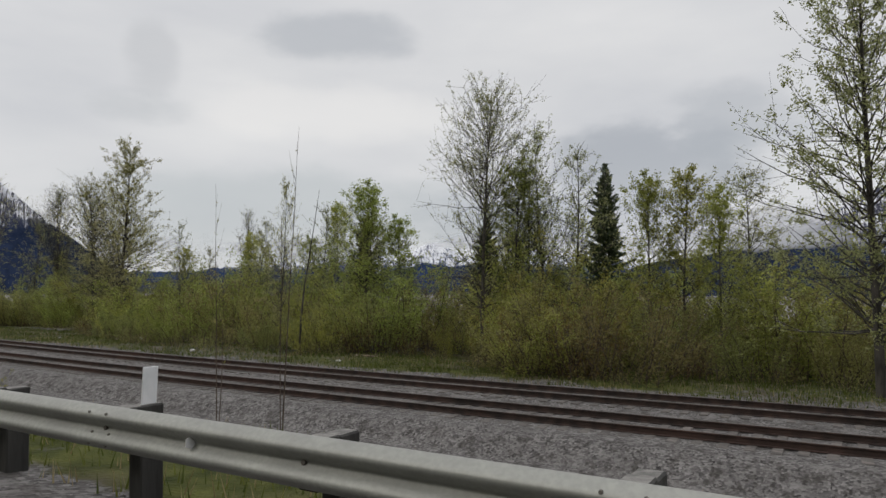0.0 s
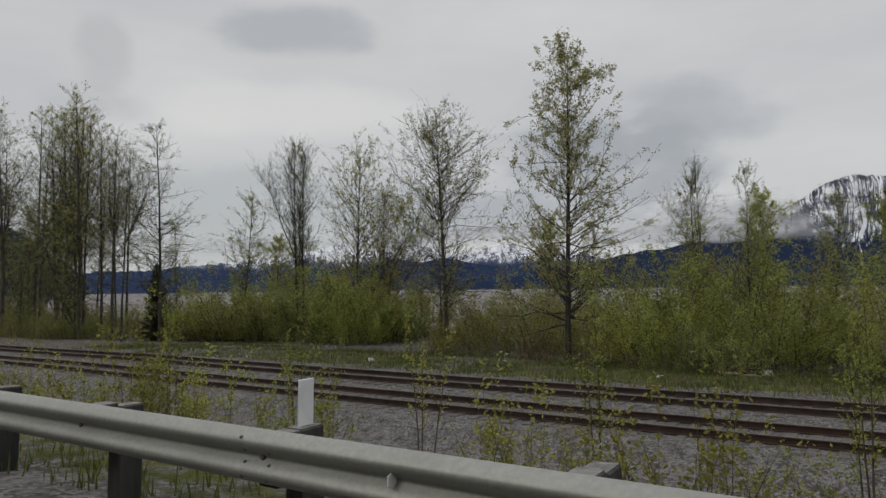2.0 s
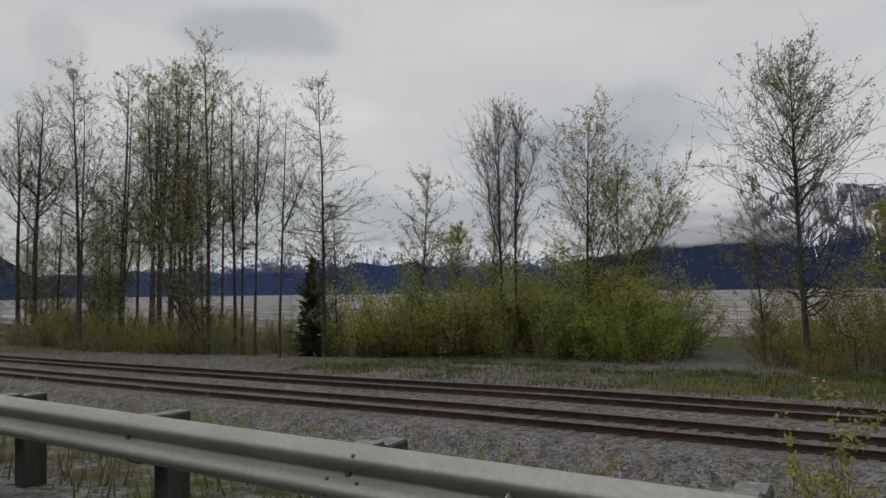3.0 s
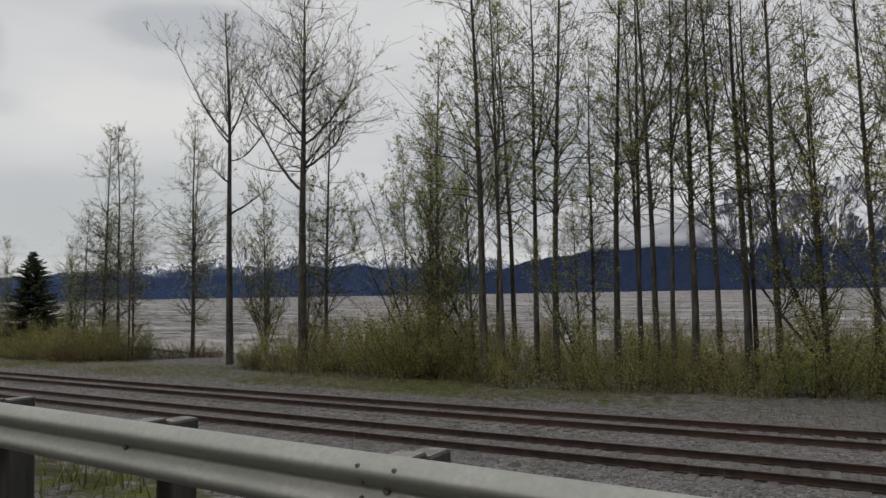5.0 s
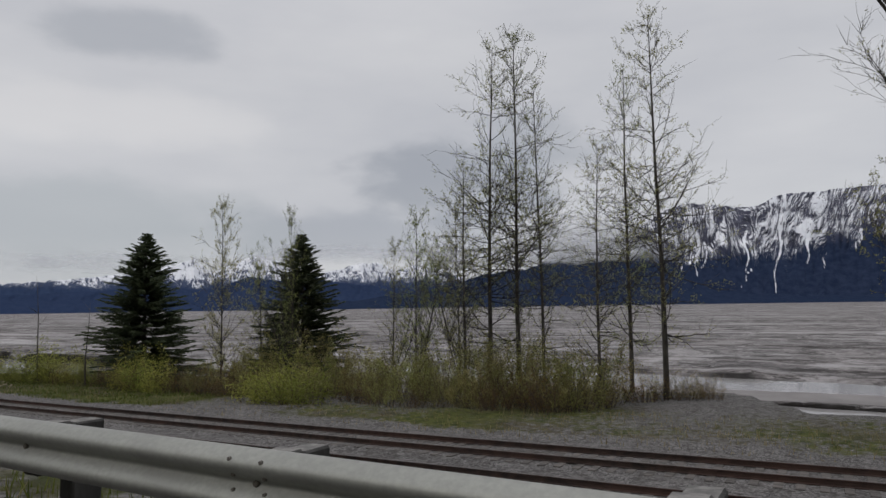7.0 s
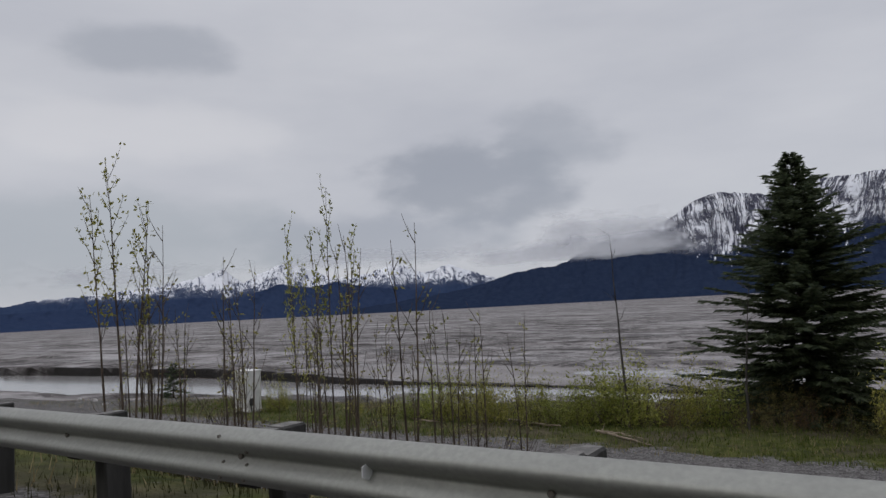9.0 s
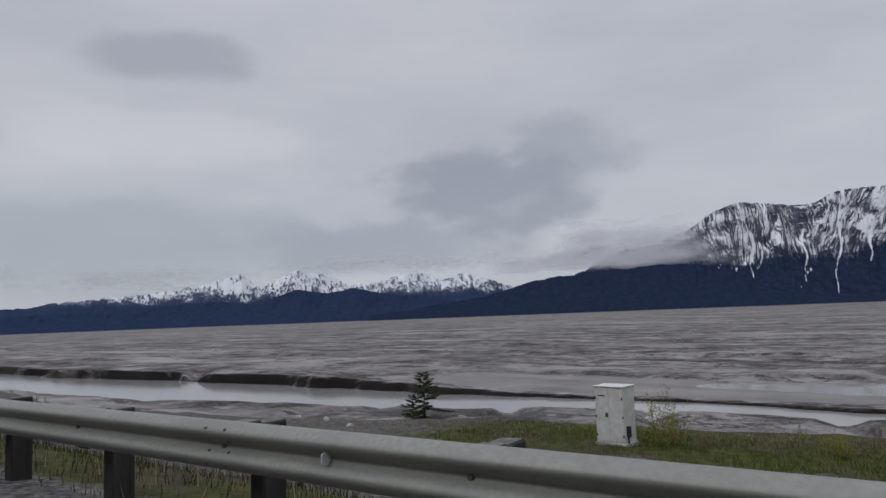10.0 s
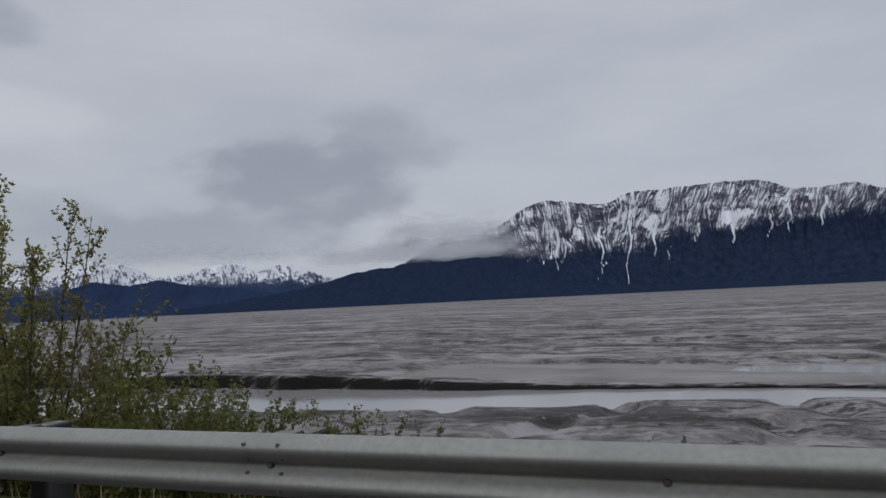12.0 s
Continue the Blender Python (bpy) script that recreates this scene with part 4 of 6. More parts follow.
for k in range(-28, 190):
    s = POST_0 + POST_STEP * k + float(np.interp(k, [0, 12, 40, 64, 104], [0.21, 0.24, 0.12, -0.14, -0.10]))
    z = rise(s)
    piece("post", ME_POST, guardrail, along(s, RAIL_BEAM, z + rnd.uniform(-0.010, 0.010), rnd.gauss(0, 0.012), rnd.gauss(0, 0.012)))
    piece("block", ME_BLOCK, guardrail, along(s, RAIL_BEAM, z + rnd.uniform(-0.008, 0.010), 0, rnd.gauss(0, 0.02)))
    piece("bolt", ME_BOLT, guardrail, along(s, RAIL_BEAM - 0.016, z + TOP - 0.156))
    if k % 2 == 0:
        for a in (-0.1, 0.1):
            for u in (0.045, 0.12, 0.19, 0.267):
                if rnd.random() < 0.8 and -6 < s < 330:
                    piece("bolt", ME_BOLT, guardrail, along(s + a + 0.02, RAIL_BEAM - (0.072 if u in (0.045, 0.267) else 0.046), z + TOP - 0.312 + u) @ Matrix.Scale(0.6, 4))
    if k % 8 == 0 and k not in (16, 32, 48, 56, 88, 96) and k <= 104:
        ob = new("reflector_marker", ME_MARKER)
        ob.matrix_basis = along(s, RAIL_BEAM + 0.33, z + TOP + 0.010, rnd.gauss(0, 0.02), 0.02)
        tagged(ob, "white plastic reflector marker on a guardrail post", "marker", "guardrail markers")
    if k % 4 == 0:
        piece("reflector_tab", ME_TAB, guardrail, along(s - 0.5 * POST_STEP, RAIL_BEAM - 0.014, z + TOP - 0.150))

# ---- railway: two tracks beside the road ----
I_RAIL = [(-0.070, 0.0), (0.070, 0.0), (0.070, 0.012), (0.012, 0.030), (0.010, 0.125), (0.036, 0.138), (0.036, 0.165), (0.028, 0.172),
          (-0.028, 0.172), (-0.036, 0.165), (-0.036, 0.138), (-0.010, 0.125), (-0.012, 0.030), (-0.070, 0.012)]
I_MATS = [0, 0, 0, 0, 0, 0, 0, 1, 0, 0, 0, 0, 0, 0]


def shape_tie(b):
    box(b, (0.22, 2.59, 0.16), (0, 0, -0.08), 0.012)


ME_TIE = mesh_of("tie", shape_tie, [M_TIE])
for t_no, mid in enumerate(TRACKS):
    track = new("railway_track")
    tagged(track, "railway track of rusty rails on dark timber ties in ballast", "railway track", "railway tracks")
    st = list(np.arange(-60, 380, 3.0))
    for side in (-0.7175, 0.7175):
        sweep("rail", I_RAIL, [(s, mid + side, rail_z(s) - 0.172) for s in st], [M_RAIL, M_RAILTOP], track, index=I_MATS)
    rest = []
    k = 0
    for s in np.arange(-58, 378, 0.53):
        m = along(s + rnd.uniform(-0.03, 0.03), mid + rnd.uniform(-0.06, 0.06), rail_z(s) - 0.170, 0, 0) @ Matrix.Rotation(rnd.gauss(0, 0.012), 4, "Z")
        if 4 <= s < 163:
            piece("tie", ME_TIE, track, m)
        else:
            rest.append(m)
    tv, tf = [], []
    src_v = [v.co.copy() for v in ME_TIE.vertices]
    src_f = [tuple(p.vertices) for p in ME_TIE.polygons]
    for m in rest:
        o = len(tv)
        tv += [m @ v for v in src_v]
        tf += [tuple(o + j for j in f) for f in src_f]
    far_ties = from_arrays("tie_run", tv, tf, M_TIE, track)
    tagged(far_ties, kind="stuff")


# ---- plants ----
class Plant:
    """Gathers tubes of bark and loose leaves, then makes a trunk part and a crown part."""

    def __init__(self, seed):
        self.r = random.Random(seed)
        self.v, self.f, self.lv, self.lf, self.first = [], [], [], [], None

    def tube(self, pts, radii, sides):
        o = len(self.v)
        for i, (p, rad) in enumerate(zip(pts, radii)):
            q = pts[min(i + 1, len(pts) - 1)] - pts[max(i - 1, 0)]
            t = q.normalized() if q.length > 1e-6 else Vector((0, 0, 1))
            a = t.orthogonal().normalized()
            b = t.cross(a)
            for k in range(sides):
                w = 2 * math.pi * k / sides
                self.v.append(p + (a * math.cos(w) + b * math.sin(w)) * rad)
        for i in range(len(pts) - 1):
            for k in range(sides):
                a, b = o + i * sides + k, o + i * sides + (k + 1) % sides
                self.f.append((a, b, b + sides, a + sides))
        if self.first is None:
            self.first = (len(self.v), len(self.f))

    def stem(self, start, way, length, radius, bend=0.1, lift=0.0, n=6, sides=5, tip=0.25):
        """A wandering, tapering stem; returns its points."""
        pts, d, p = [start.copy()], way.normalized(), start.copy()
        for i in range(n):
            d = (d + Vector((self.r.gauss(0, bend), self.r.gauss(0, bend), self.r.gauss(0, bend) + lift))).normalized()
            p = p + d * (length / n)
            pts.append(p.copy())
        radii = [radius * (1 - (1 - tip) * i / n) for i in range(n + 1)]
        self.tube(pts, radii, sides)
        return pts, radii

    def leaf(self, p, size, narrow=0.55, droop=0.0):
        r = self.r
        d = Vector((r.gauss(0, 1), r.gauss(0, 1), r.gauss(0, 0.8) - droop)).normalized()
        a = d.orthogonal().normalized()
        a = (a * math.cos(r.uniform(0, 6.28)) + d.cross(a) * r.uniform(-1, 1)).normalized()
        L, w = size * r.uniform(0.7, 1.3), size * narrow * r.uniform(0.7, 1.2) * 0.5
        o = len(self.lv)
        mid = p + d * L * 0.5
        self.lv += [p, mid + a * w, p + d * L, mid - a * w]
        self.lf.append((o, o + 1, o + 2, o + 3))

    def tri_leaf(self, p, size, narrow=0.7):
        """A far leaf: one small three-cornered blade."""
        r = self.r
        d = Vector((r.gauss(0, 1), r.gauss(0, 1), r.gauss(0, 0.8))).normalized()
        a = Vector((r.gauss(0, 1), r.gauss(0, 1), r.gauss(0, 1))).normalized() * size * narrow * 0.5
        o = len(self.lv)
        self.lv += [p - a, p + a, p + d * size * r.uniform(0.7, 1.3)]
        self.lf.append((o, o + 1, o + 2))

    def make(self, name, bark, leaf, label, category, group=""):
        top = new(name)
        tagged(top, label, category, group)
        # the first stem is the trunk; limbs and twigs stay together
        n, m = self.first
        from_arrays("trunk", self.v[:n], self.f[:m], bark, top, smooth=True)
        if len(self.f) > m:
            limbs = from_arrays("branchwork", self.v[n:], [tuple(i - n for i in f) for f in self.f[m:]], bark, top, smooth=True)
            tagged(limbs, kind="stuff")
        if self.lf:
            from_arrays("crown", self.lv, self.lf, leaf, top)
        return top


def broadleaf(seed, height, crown_from, spread, branches, leaves, leaf_size, trunk_r, up=0.55, name="cottonwood_tree", label="", leaf=None, fork=None, twigs=4, bark=None, lean=0.0, cone=False, limbs=()):
    """A tall narrow-crowned tree: one trunk, rising limbs, fine twigs, and small new leaves in clumps along them."""
    P = Plant(seed)
    r = P.r
    pts, radii = P.stem(Vector((0, 0, -0.4)), Vector((lean, r.gauss(0, 0.02), 1)), height, trunk_r, 0.012, 0.03, 12, 8, 0.10)
    ends = []
    trunks = [(pts, radii)]
    if fork:
        k = int(fork * 12)
        for _ in range(2):
            w = Vector((r.gauss(0, 0.35), r.gauss(0, 0.35), 1))
            trunks.append(P.stem(pts[k], w, height * (1 - fork) * 0.92, radii[k] * 0.75, 0.07, 0.03, 8, 6, 0.12))
    for u, turn, length, rise in limbs:
        k = min(int(u * 12), 11)
        w = Vector((math.cos(radians(turn)), math.sin(radians(turn)), rise * 0.7))
        trunks.append(P.stem(pts[k].lerp(pts[k + 1], u * 12 - k), w, length, radii[k] * 0.55, 0.09, 0.10, 7, 5, 0.15))
    for tp, tr_ in trunks:
        n = len(tp) - 1
        for b in range(branches if tp is pts else branches // 2):
            u = r.uniform(crown_from if tp is pts else 0.15, 0.99)
            i = min(int(u * n), n - 1)
            base = tp[i].lerp(tp[i + 1], u * n - i)
            w = r.uniform(0, 6.283)
            shape = max(0.0, math.sin(math.pi * min(1.0, max(0.0, (u - crown_from * 0.6) / (1 - crown_from * 0.6))) ** 0.8)) ** 0.7
            if cone:
                shape = min(1.0, 1.15 * (1 - u) + 0.12) * min(1.0, 0.55 + 2.2 * (u - crown_from))
            length = spread * (0.25 + 0.85 * shape) * r.uniform(0.55, 1.15)
            way = Vector((math.cos(w), math.sin(w), up + r.gauss(0, 0.36) + 0.4 * u))
            bp, br = P.stem(base, way, length, tr_[i] * 0.26 + 0.008, 0.17, 0.06, 5, 3, 0.2)
            ends.append((bp, length))
            for _ in range(twigs):
                j = r.randint(1, 5)
                tw = (bp[j] - bp[j - 1]).normalized() + Vector((r.gauss(0, 0.6), r.gauss(0, 0.6), r.gauss(0.25, 0.4)))
                ep, _ = P.stem(bp[j], tw, length * r.uniform(0.18, 0.5), 0.011, 0.22, 0.05, 2, 3, 0.4)
                ends.append((ep, length * 0.4))
    made = 0
    while made < leaves:
        bp, length = r.choice(ends)
        q = r.uniform(0.3, 1.0) * (len(bp) - 1)
        j = min(int(q), len(bp) - 2)
        p = bp[j].lerp(bp[j + 1], q - j)
        for _ in range(r.randint(2, 7)):
            P.tri_leaf(p + Vector((r.gauss(0, 0.09), r.gauss(0, 0.09), r.gauss(0, 0.09))), leaf_size)
            made += 1
    return P.make(name, bark or M_BARK, leaf or M_LEAF, label, "tree", "roadside trees")


def thicket(seed, height, width, stems, leaves, leaf_size, label, leaf, name="willow_bush", bark=None, far=False, low=1, twigs=5, fat=1.0):
    P = Plant(seed)
    r = P.r
    ends = []
    for _ in range(stems):
        w, q = r.uniform(0, 6.283), r.random() ** 0.5
        base = Vector((math.cos(w) * q * width * 0.35, math.sin(w) * q * width * 0.35, -0.3))
        way = Vector((math.cos(w) * q * 0.55, math.sin(w) * q * 0.55, 1.0))
        h = height * r.uniform(0.5, 1.0) * (1.05 - 0.35 * q)
        sp, _ = P.stem(base, way, h, (0.022 + 0.010 * r.random()) * fat, 0.10, 0.02, 6, 3, 0.25)
        ends.append(sp)
        for _ in range(twigs):
            j = r.randint(1, 6)
            ep, _ = P.stem(sp[j], (sp[j] - sp[j - 1]).normalized() + Vector((r.gauss(0, 0.5), r.gauss(0, 0.5), r.gauss(0.1, 0.3))), h * r.uniform(0.12, 0.34), 0.010 * fat, 0.16, 0.03, 2 if far else 4, 3, 0.4)
            ends.append(ep)
    for _ in range(leaves):
        sp = r.choice(ends)
        q = r.uniform(low / 6.0, 1.0) * (len(sp) - 1)
        j = min(int(q), len(sp) - 2)
        p = sp[j].lerp(sp[j + 1], q - j)
        if far:
            P.tri_leaf(p + Vector((r.gauss(0, 0.16), r.gauss(0, 0.16), r.gauss(0, 0.2))), leaf_size)
        else:
            P.leaf(p + Vector((r.gauss(0, 0.035), r.gauss(0, 0.035), r.gauss(0, 0.04))), leaf_size, 0.6)
    return P.make(name, bark or M_TWIG, leaf, label, "bush", "roadside bushes")


def sapling(seed, height, stems, spread, branches, tufts, leaf_size, label, leaf, name="sapling", first=0.3, thick=1.0, wide=0.6, reach=1.0):
    """Thin young stems from one root with short rising branches; leaves stand in tufts along the upper part."""
    P = Plant(seed)
    r = P.r
    for k in range(stems):
        w = r.uniform(0, 6.283)
        tilt = spread * r.uniform(0.3, 1.0) if k else spread * 0.08
        h = height * (1.0 if k == 0 else r.uniform(0.5, 0.95))
        sp, rad = P.stem(Vector((math.cos(w) * 0.10 * min(k, 3), math.sin(w) * 0.10 * min(k, 3), -0.25)), Vector((math.cos(w) * tilt, math.sin(w) * tilt, 1)),
                         h, (0.010 + 0.0042 * h) * thick, 0.024, 0.03, 10, 5, 0.12)
        lanes = [(sp, 0.55)]
        for b in range(branches):
            u = first + (0.96 - first) * (b + r.random()) / branches
            i = min(int(u * 10), 9)
            w = r.uniform(0, 6.283)
            length = h * reach * r.uniform(0.09, 0.24) * (1.25 - u * 0.75)
            bp, _ = P.stem(sp[i].lerp(sp[i + 1], u * 10 - i), Vector((math.cos(w) * wide, math.sin(w) * wide, 0.95)), length, 0.0075 * thick, 0.07, 0.07, 5, 3, 0.35)
            lanes.append((bp, 0.2))
        for lane, start in lanes:
            count = tufts if lane is not sp else tufts * 2
            for c in range(count):
                q = (start + (1.02 - start) * (c + r.random()) / count) * (len(lane) - 1)
                j = min(int(q), len(lane) - 2)
                p = lane[j].lerp(lane[j + 1], min(1.0, q - j))
                for _ in range(r.randint(2, 5)):
                    P.leaf(p + Vector((r.gauss(0, 0.02), r.gauss(0, 0.02), r.gauss(0, 0.025))), leaf_size, 0.55, -0.3)
    return P.make(name, M_SAP, leaf or M_LEAF_SAP, label, "sapling", "young roadside saplings")


def spruce(seed, height, radius, label, name="spruce_tree", per_metre=64, ragged=0.34, density=13):
    P = Plant(seed)
    r = P.r
    P.stem(Vector((0, 0, -0.3)), Vector((0, 0, 1)), height + 0.3, 0.012 * height + 0.015, 0.008, 0, 8, 7, 0.08)
    boughs = int(per_metre * height)
    for k in range(boughs):
        u = 0.03 + 0.96 * (k + r.random()) / boughs
        w = r.uniform(0, 6.283)
        clump_ = noise.noise(Vector((math.cos(w) * 1.6, math.sin(w) * 1.6, u * height * 0.9 + seed)))
        reach = (radius * (1 - u) ** 0.8 + 0.10) * (1.0 + 0.55 * clump_)
        length = max(0.12, reach * r.uniform(1 - ragged * 1.6, 1 + ragged * 0.6))
        d = Vector((math.cos(w), math.sin(w), -0.30 + 0.75 * u + r.gauss(0, 0.14)))
        pts, _ = P.stem(Vector((0, 0, u * height)), d, length, 0.010 + 0.010 * (1 - u), 0.04, 0.05, 4, 3, 0.3)
        side = Vector((-d.y, d.x, 0)).normalized()
        n = max(4, int(length * density))
        for i in range(n):
            q = 0.15 + 0.85 * (i + r.random()) / n
            j = min(3, int(q * 4))
            p = pts[j].lerp(pts[j + 1], q * 4 - j)
            for sgn in (-1, 1):
                o = len(P.lv)
                out = (side * sgn * r.uniform(0.3, 1.0) + d * 0.8 + Vector((0, 0, r.uniform(-0.6, 0.25)))).normalized()
                L = r.uniform(0.24, 0.48) * (1.15 - 0.5 * q) * min(1.0, 0.4 + length * 0.5)
                nrm = Vector((r.gauss(0, 0.03), r.gauss(0, 0.03), 0.045))
                P.lv += [p - nrm, p + out * L, p + nrm]
                P.lf.append((o, o + 1, o + 2))
    return P.make(name, M_BARK, M_NEEDLE, label, "tree", "spruces")


def stand(proto, spots, rng):
    """Puts a plant and its copies at (s, d, scale) or (s, d, scale, width, turn)."""
    first = True
    for sp in spots:
        s, d, k = sp[:3]
        wide = sp[3] if len(sp) > 3 else 1.0
        turn = sp[4] if len(sp) > 4 else rng.uniform(0, 360)
        m = Matrix.Translation(place(s, d)) @ Matrix.Rotation(radians(turn), 4, "Z") @ Matrix.Diagonal((k * wide, k * wide, k, 1))
        if first:
            proto.matrix_basis = m
            first = False
        else:
            copy_thing(proto, m @ Matrix.Diagonal((*(1 / q for q in proto.scale), 1)))


RNG = random.Random(77)


# trees beyond the tracks, as (s, d, scale, width, turn)
def sized(height, spots):
    """Turns (s, d, height, ...) into (s, d, scale, ...) for a plant of that height."""
    return [(sp[0], sp[1], sp[2] / height, *sp[3:]) for sp in spots]


cotton = broadleaf(11, 17.0, 0.12, 5.2, 150, 22000, 0.125, 0.18, 0.38, cone=True, label="young cottonwood with opening pale green leaves", leaf=M_LEAF_PALE, twigs=5)
stand(cotton, sized(17.0, [(-1.0, 28, 17.0, 0.95), (63.0, 36.3, 17.8), (-14, 33, 17.0)]), RNG)
cotton_b = broadleaf(12, 16.8, 0.20, 5.0, 165, 15000, 0.11, 0.19, 0.42, label="half-bare cottonwood with fine upswept twigs", leaf=M_LEAF_PALE, twigs=7)
stand(cotton_b, sized(16.8, [(73.4, 38.5, 15.5, 1.0), (19.7, 34.9, 15.6, 0.85)]), RNG)
narrow = broadleaf(23, 17.0, 0.34, 3.4, 70, 2600, 0.10, 0.15, 0.95, label="bare grey cottonwood with a narrow fan of twigs", leaf=M_LEAF_PALE, twigs=7, fork=0.45)
stand(narrow, sized(17.0, [(94.5, 42.5, 17.6, 0.85), (93.1, 42.0, 16.8, 0.8), (96.4, 44.0, 12.0, 0.8), (57.5, 47, 12.5, 0.7)]), RNG)
spread_tree = broadleaf(24, 16.0, 0.20, 5.0, 90, 12500, 0.135, 0.15, 0.75, label="forked young cottonwood in fresh yellow-green leaf", leaf=M_LEAF, twigs=5, fork=0.22)
stand(spread_tree, sized(16.0, [(88.4, 44.3, 16.2), (86.6, 46.0, 13.0, 0.9), (17.4, 36.6, 12.0, 0.7)]), RNG)
leafy = broadleaf(13, 11, 0.08, 2.6, 90, 9500, 0.125, 0.10, 0.7, label="slender young tree in full yellow-green leaf", leaf=M_LEAF_BUSH, twigs=4)
stand(leafy, sized(11.0, [(18.4, 36.5, 11.5, 1.15), (33.7, 39.9, 12.0, 1.25), (35.6, 42, 10.0, 1.1), (31.5, 41.5, 9.6, 1.2), (43.9, 47.0, 12.1), (10.1, 38, 10.4), (8.2, 38, 10.6, 1.1), (5.6, 35, 9.0),
              (-3, 35, 10), (46.5, 46, 9.0), (53.0, 44, 9.6), (69.5, 46.5, 9.0), (100, 44, 9.5), (24.0, 46, 8.5, 1.1)]), RNG)
pale = broadleaf(20, 12, 0.14, 2.7, 80, 5200, 0.11, 0.10, 0.8, label="slender pale tree with thin silvery new leaves", leaf=M_LEAF_PALE, twigs=6, name="aspen_tree")
stand(pale, sized(12.0, [(16.6, 37.8, 14.0, 1.05), (15.4, 39.5, 12.8, 1.1), (4.7, 40, 10.8, 1.25), (33.8, 31.6, 11.1, 0.62), (34.2, 39.8, 11.9, 0.9), (42.4, 43.2, 11.4, 0.9), (22.5, 43, 9.0), (49.5, 42, 9.0), (-8, 36, 12.0),
             (101.6, 41.4, 13.6, 1.1), (58.6, 50.0, 11.9), (52.9, 36.5, 10.0, 0.6), (75.9, 41.0, 10.6, 0.8), (66.5, 47.5, 9.0), (200.6, 33.1, 13.4, 0.62), (199.2, 35.5, 9.0, 0.9)]), RNG)
slim = broadleaf(18, 20, 0.16, 3.4, 105, 5200, 0.10, 0.17, 0.16, label="slim cottonwood nearly bare of leaves", leaf=M_LEAF_PALE, twigs=9)
stand(slim, sized(20.0, [(105.5, 35.3, 19.8, 1.0), (181.0, 36.8, 21.7, 0.9), (179.3, 37.3, 22.0, 0.85), (178.0, 38.0, 19.0, 0.75), (173.7, 41.7, 20.2, 0.85), (171.1, 39.9, 22.6, 0.9), (173.5, 35.2, 14.1, 0.9), (182.0, 35.4, 14.2, 0.9),
                         (149.5, 36.0, 19.2, 1.0), (131.4, 41.0, 21.0, 0.8)]), RNG)
tall = broadleaf(14, 25, 0.34, 4.0, 66, 3500, 0.125, 0.20, 0.45, label="tall straight cottonwood with high sparse crown", leaf=M_LEAF, twigs=6)
tall_b = broadleaf(15, 25, 0.32, 4.0, 54, 3100, 0.12, 0.18, 0.40, label="tall slim cottonwood with sparse new leaves", leaf=M_LEAF_PALE, twigs=6, fork=0.58)
stand(tall, sized(25.0, [(114.5, 32.0, 23.6, 0.95), (113.6, 33.6, 21.0, 0.9), (133.9, 31.5, 25.6, 1.1), (130.8, 33.7, 25.0), (127.9, 35.0, 24.6), (125.5, 33.9, 24.0, 0.9), (123.8, 34.3, 24.5), (121.4, 34.2, 24.0), (119.9, 33.0, 23.0, 0.9),
                         (116.2, 33.0, 22.0, 0.85), (137.0, 41.0, 25.0), (144.0, 42.0, 24.0)]), RNG)
stand(tall_b, sized(25.0, [(132.6, 31.0, 23.5, 0.85), (132.4, 34.7, 24.5), (126.7, 35.1, 24.5, 0.85), (124.7, 33.8, 23.0, 0.8), (122.8, 35.1, 23.5, 0.9), (121.1, 34.7, 22.0, 0.8), (111.0, 33.5, 20.0, 0.9), (114.6, 35.0, 20.5, 0.9), (118.2, 37.0, 20.0, 0.8),
                           (129.0, 43.0, 24.0), (140.0, 44.0, 22.0, 0.9), (107.0, 32.5, 17.5, 0.9)]), RNG)
big = broadleaf(16, 26.5, 0.50, 5.6, 66, 5600, 0.115, 0.34, 0.6, label="large half-bare cottonwood with heavy rising limbs", leaf=M_LEAF_PALE, twigs=8,
                limbs=((0.46, 225, 8.5, 1.35), (0.58, 60, 6.5, 1.1), (0.60, 250, 6.0, 1.5), (0.52, 20, 5.0, 0.4), (0.64, 140, 6.0, 1.5)))
stand(big, [(149.3, 33.6, 1.0, 1.0, 0.0)], RNG)
lone = broadleaf(17, 27.3, 0.66, 3.6, 30, 1500, 0.10, 0.30, 0.9, label="tall bare cottonwood with high spreading crown", leaf=M_LEAF_PALE, twigs=9, lean=0.045,
                 limbs=((0.43, 45, 4.4, 0.75), (0.58, 45, 4.2, 0.15), (0.645, 222, 8.0, 1.5), (0.65, 50, 6.5, 2.2), (0.66, 150, 6.0, 2.0), (0.63, 300, 3.5, 0.5), (0.52, 235, 1.6, 0.6)))
stand(lone, [(159.5, 35.5, 1.0, 1.0, 0.0)], RNG)
clump = broadleaf(19, 14, 0.16, 2.9, 66, 5400, 0.11, 0.10, 0.9, label="slender grey alder with sparse leaves", leaf=M_LEAF, fork=0.14, twigs=6, name="alder_tree")
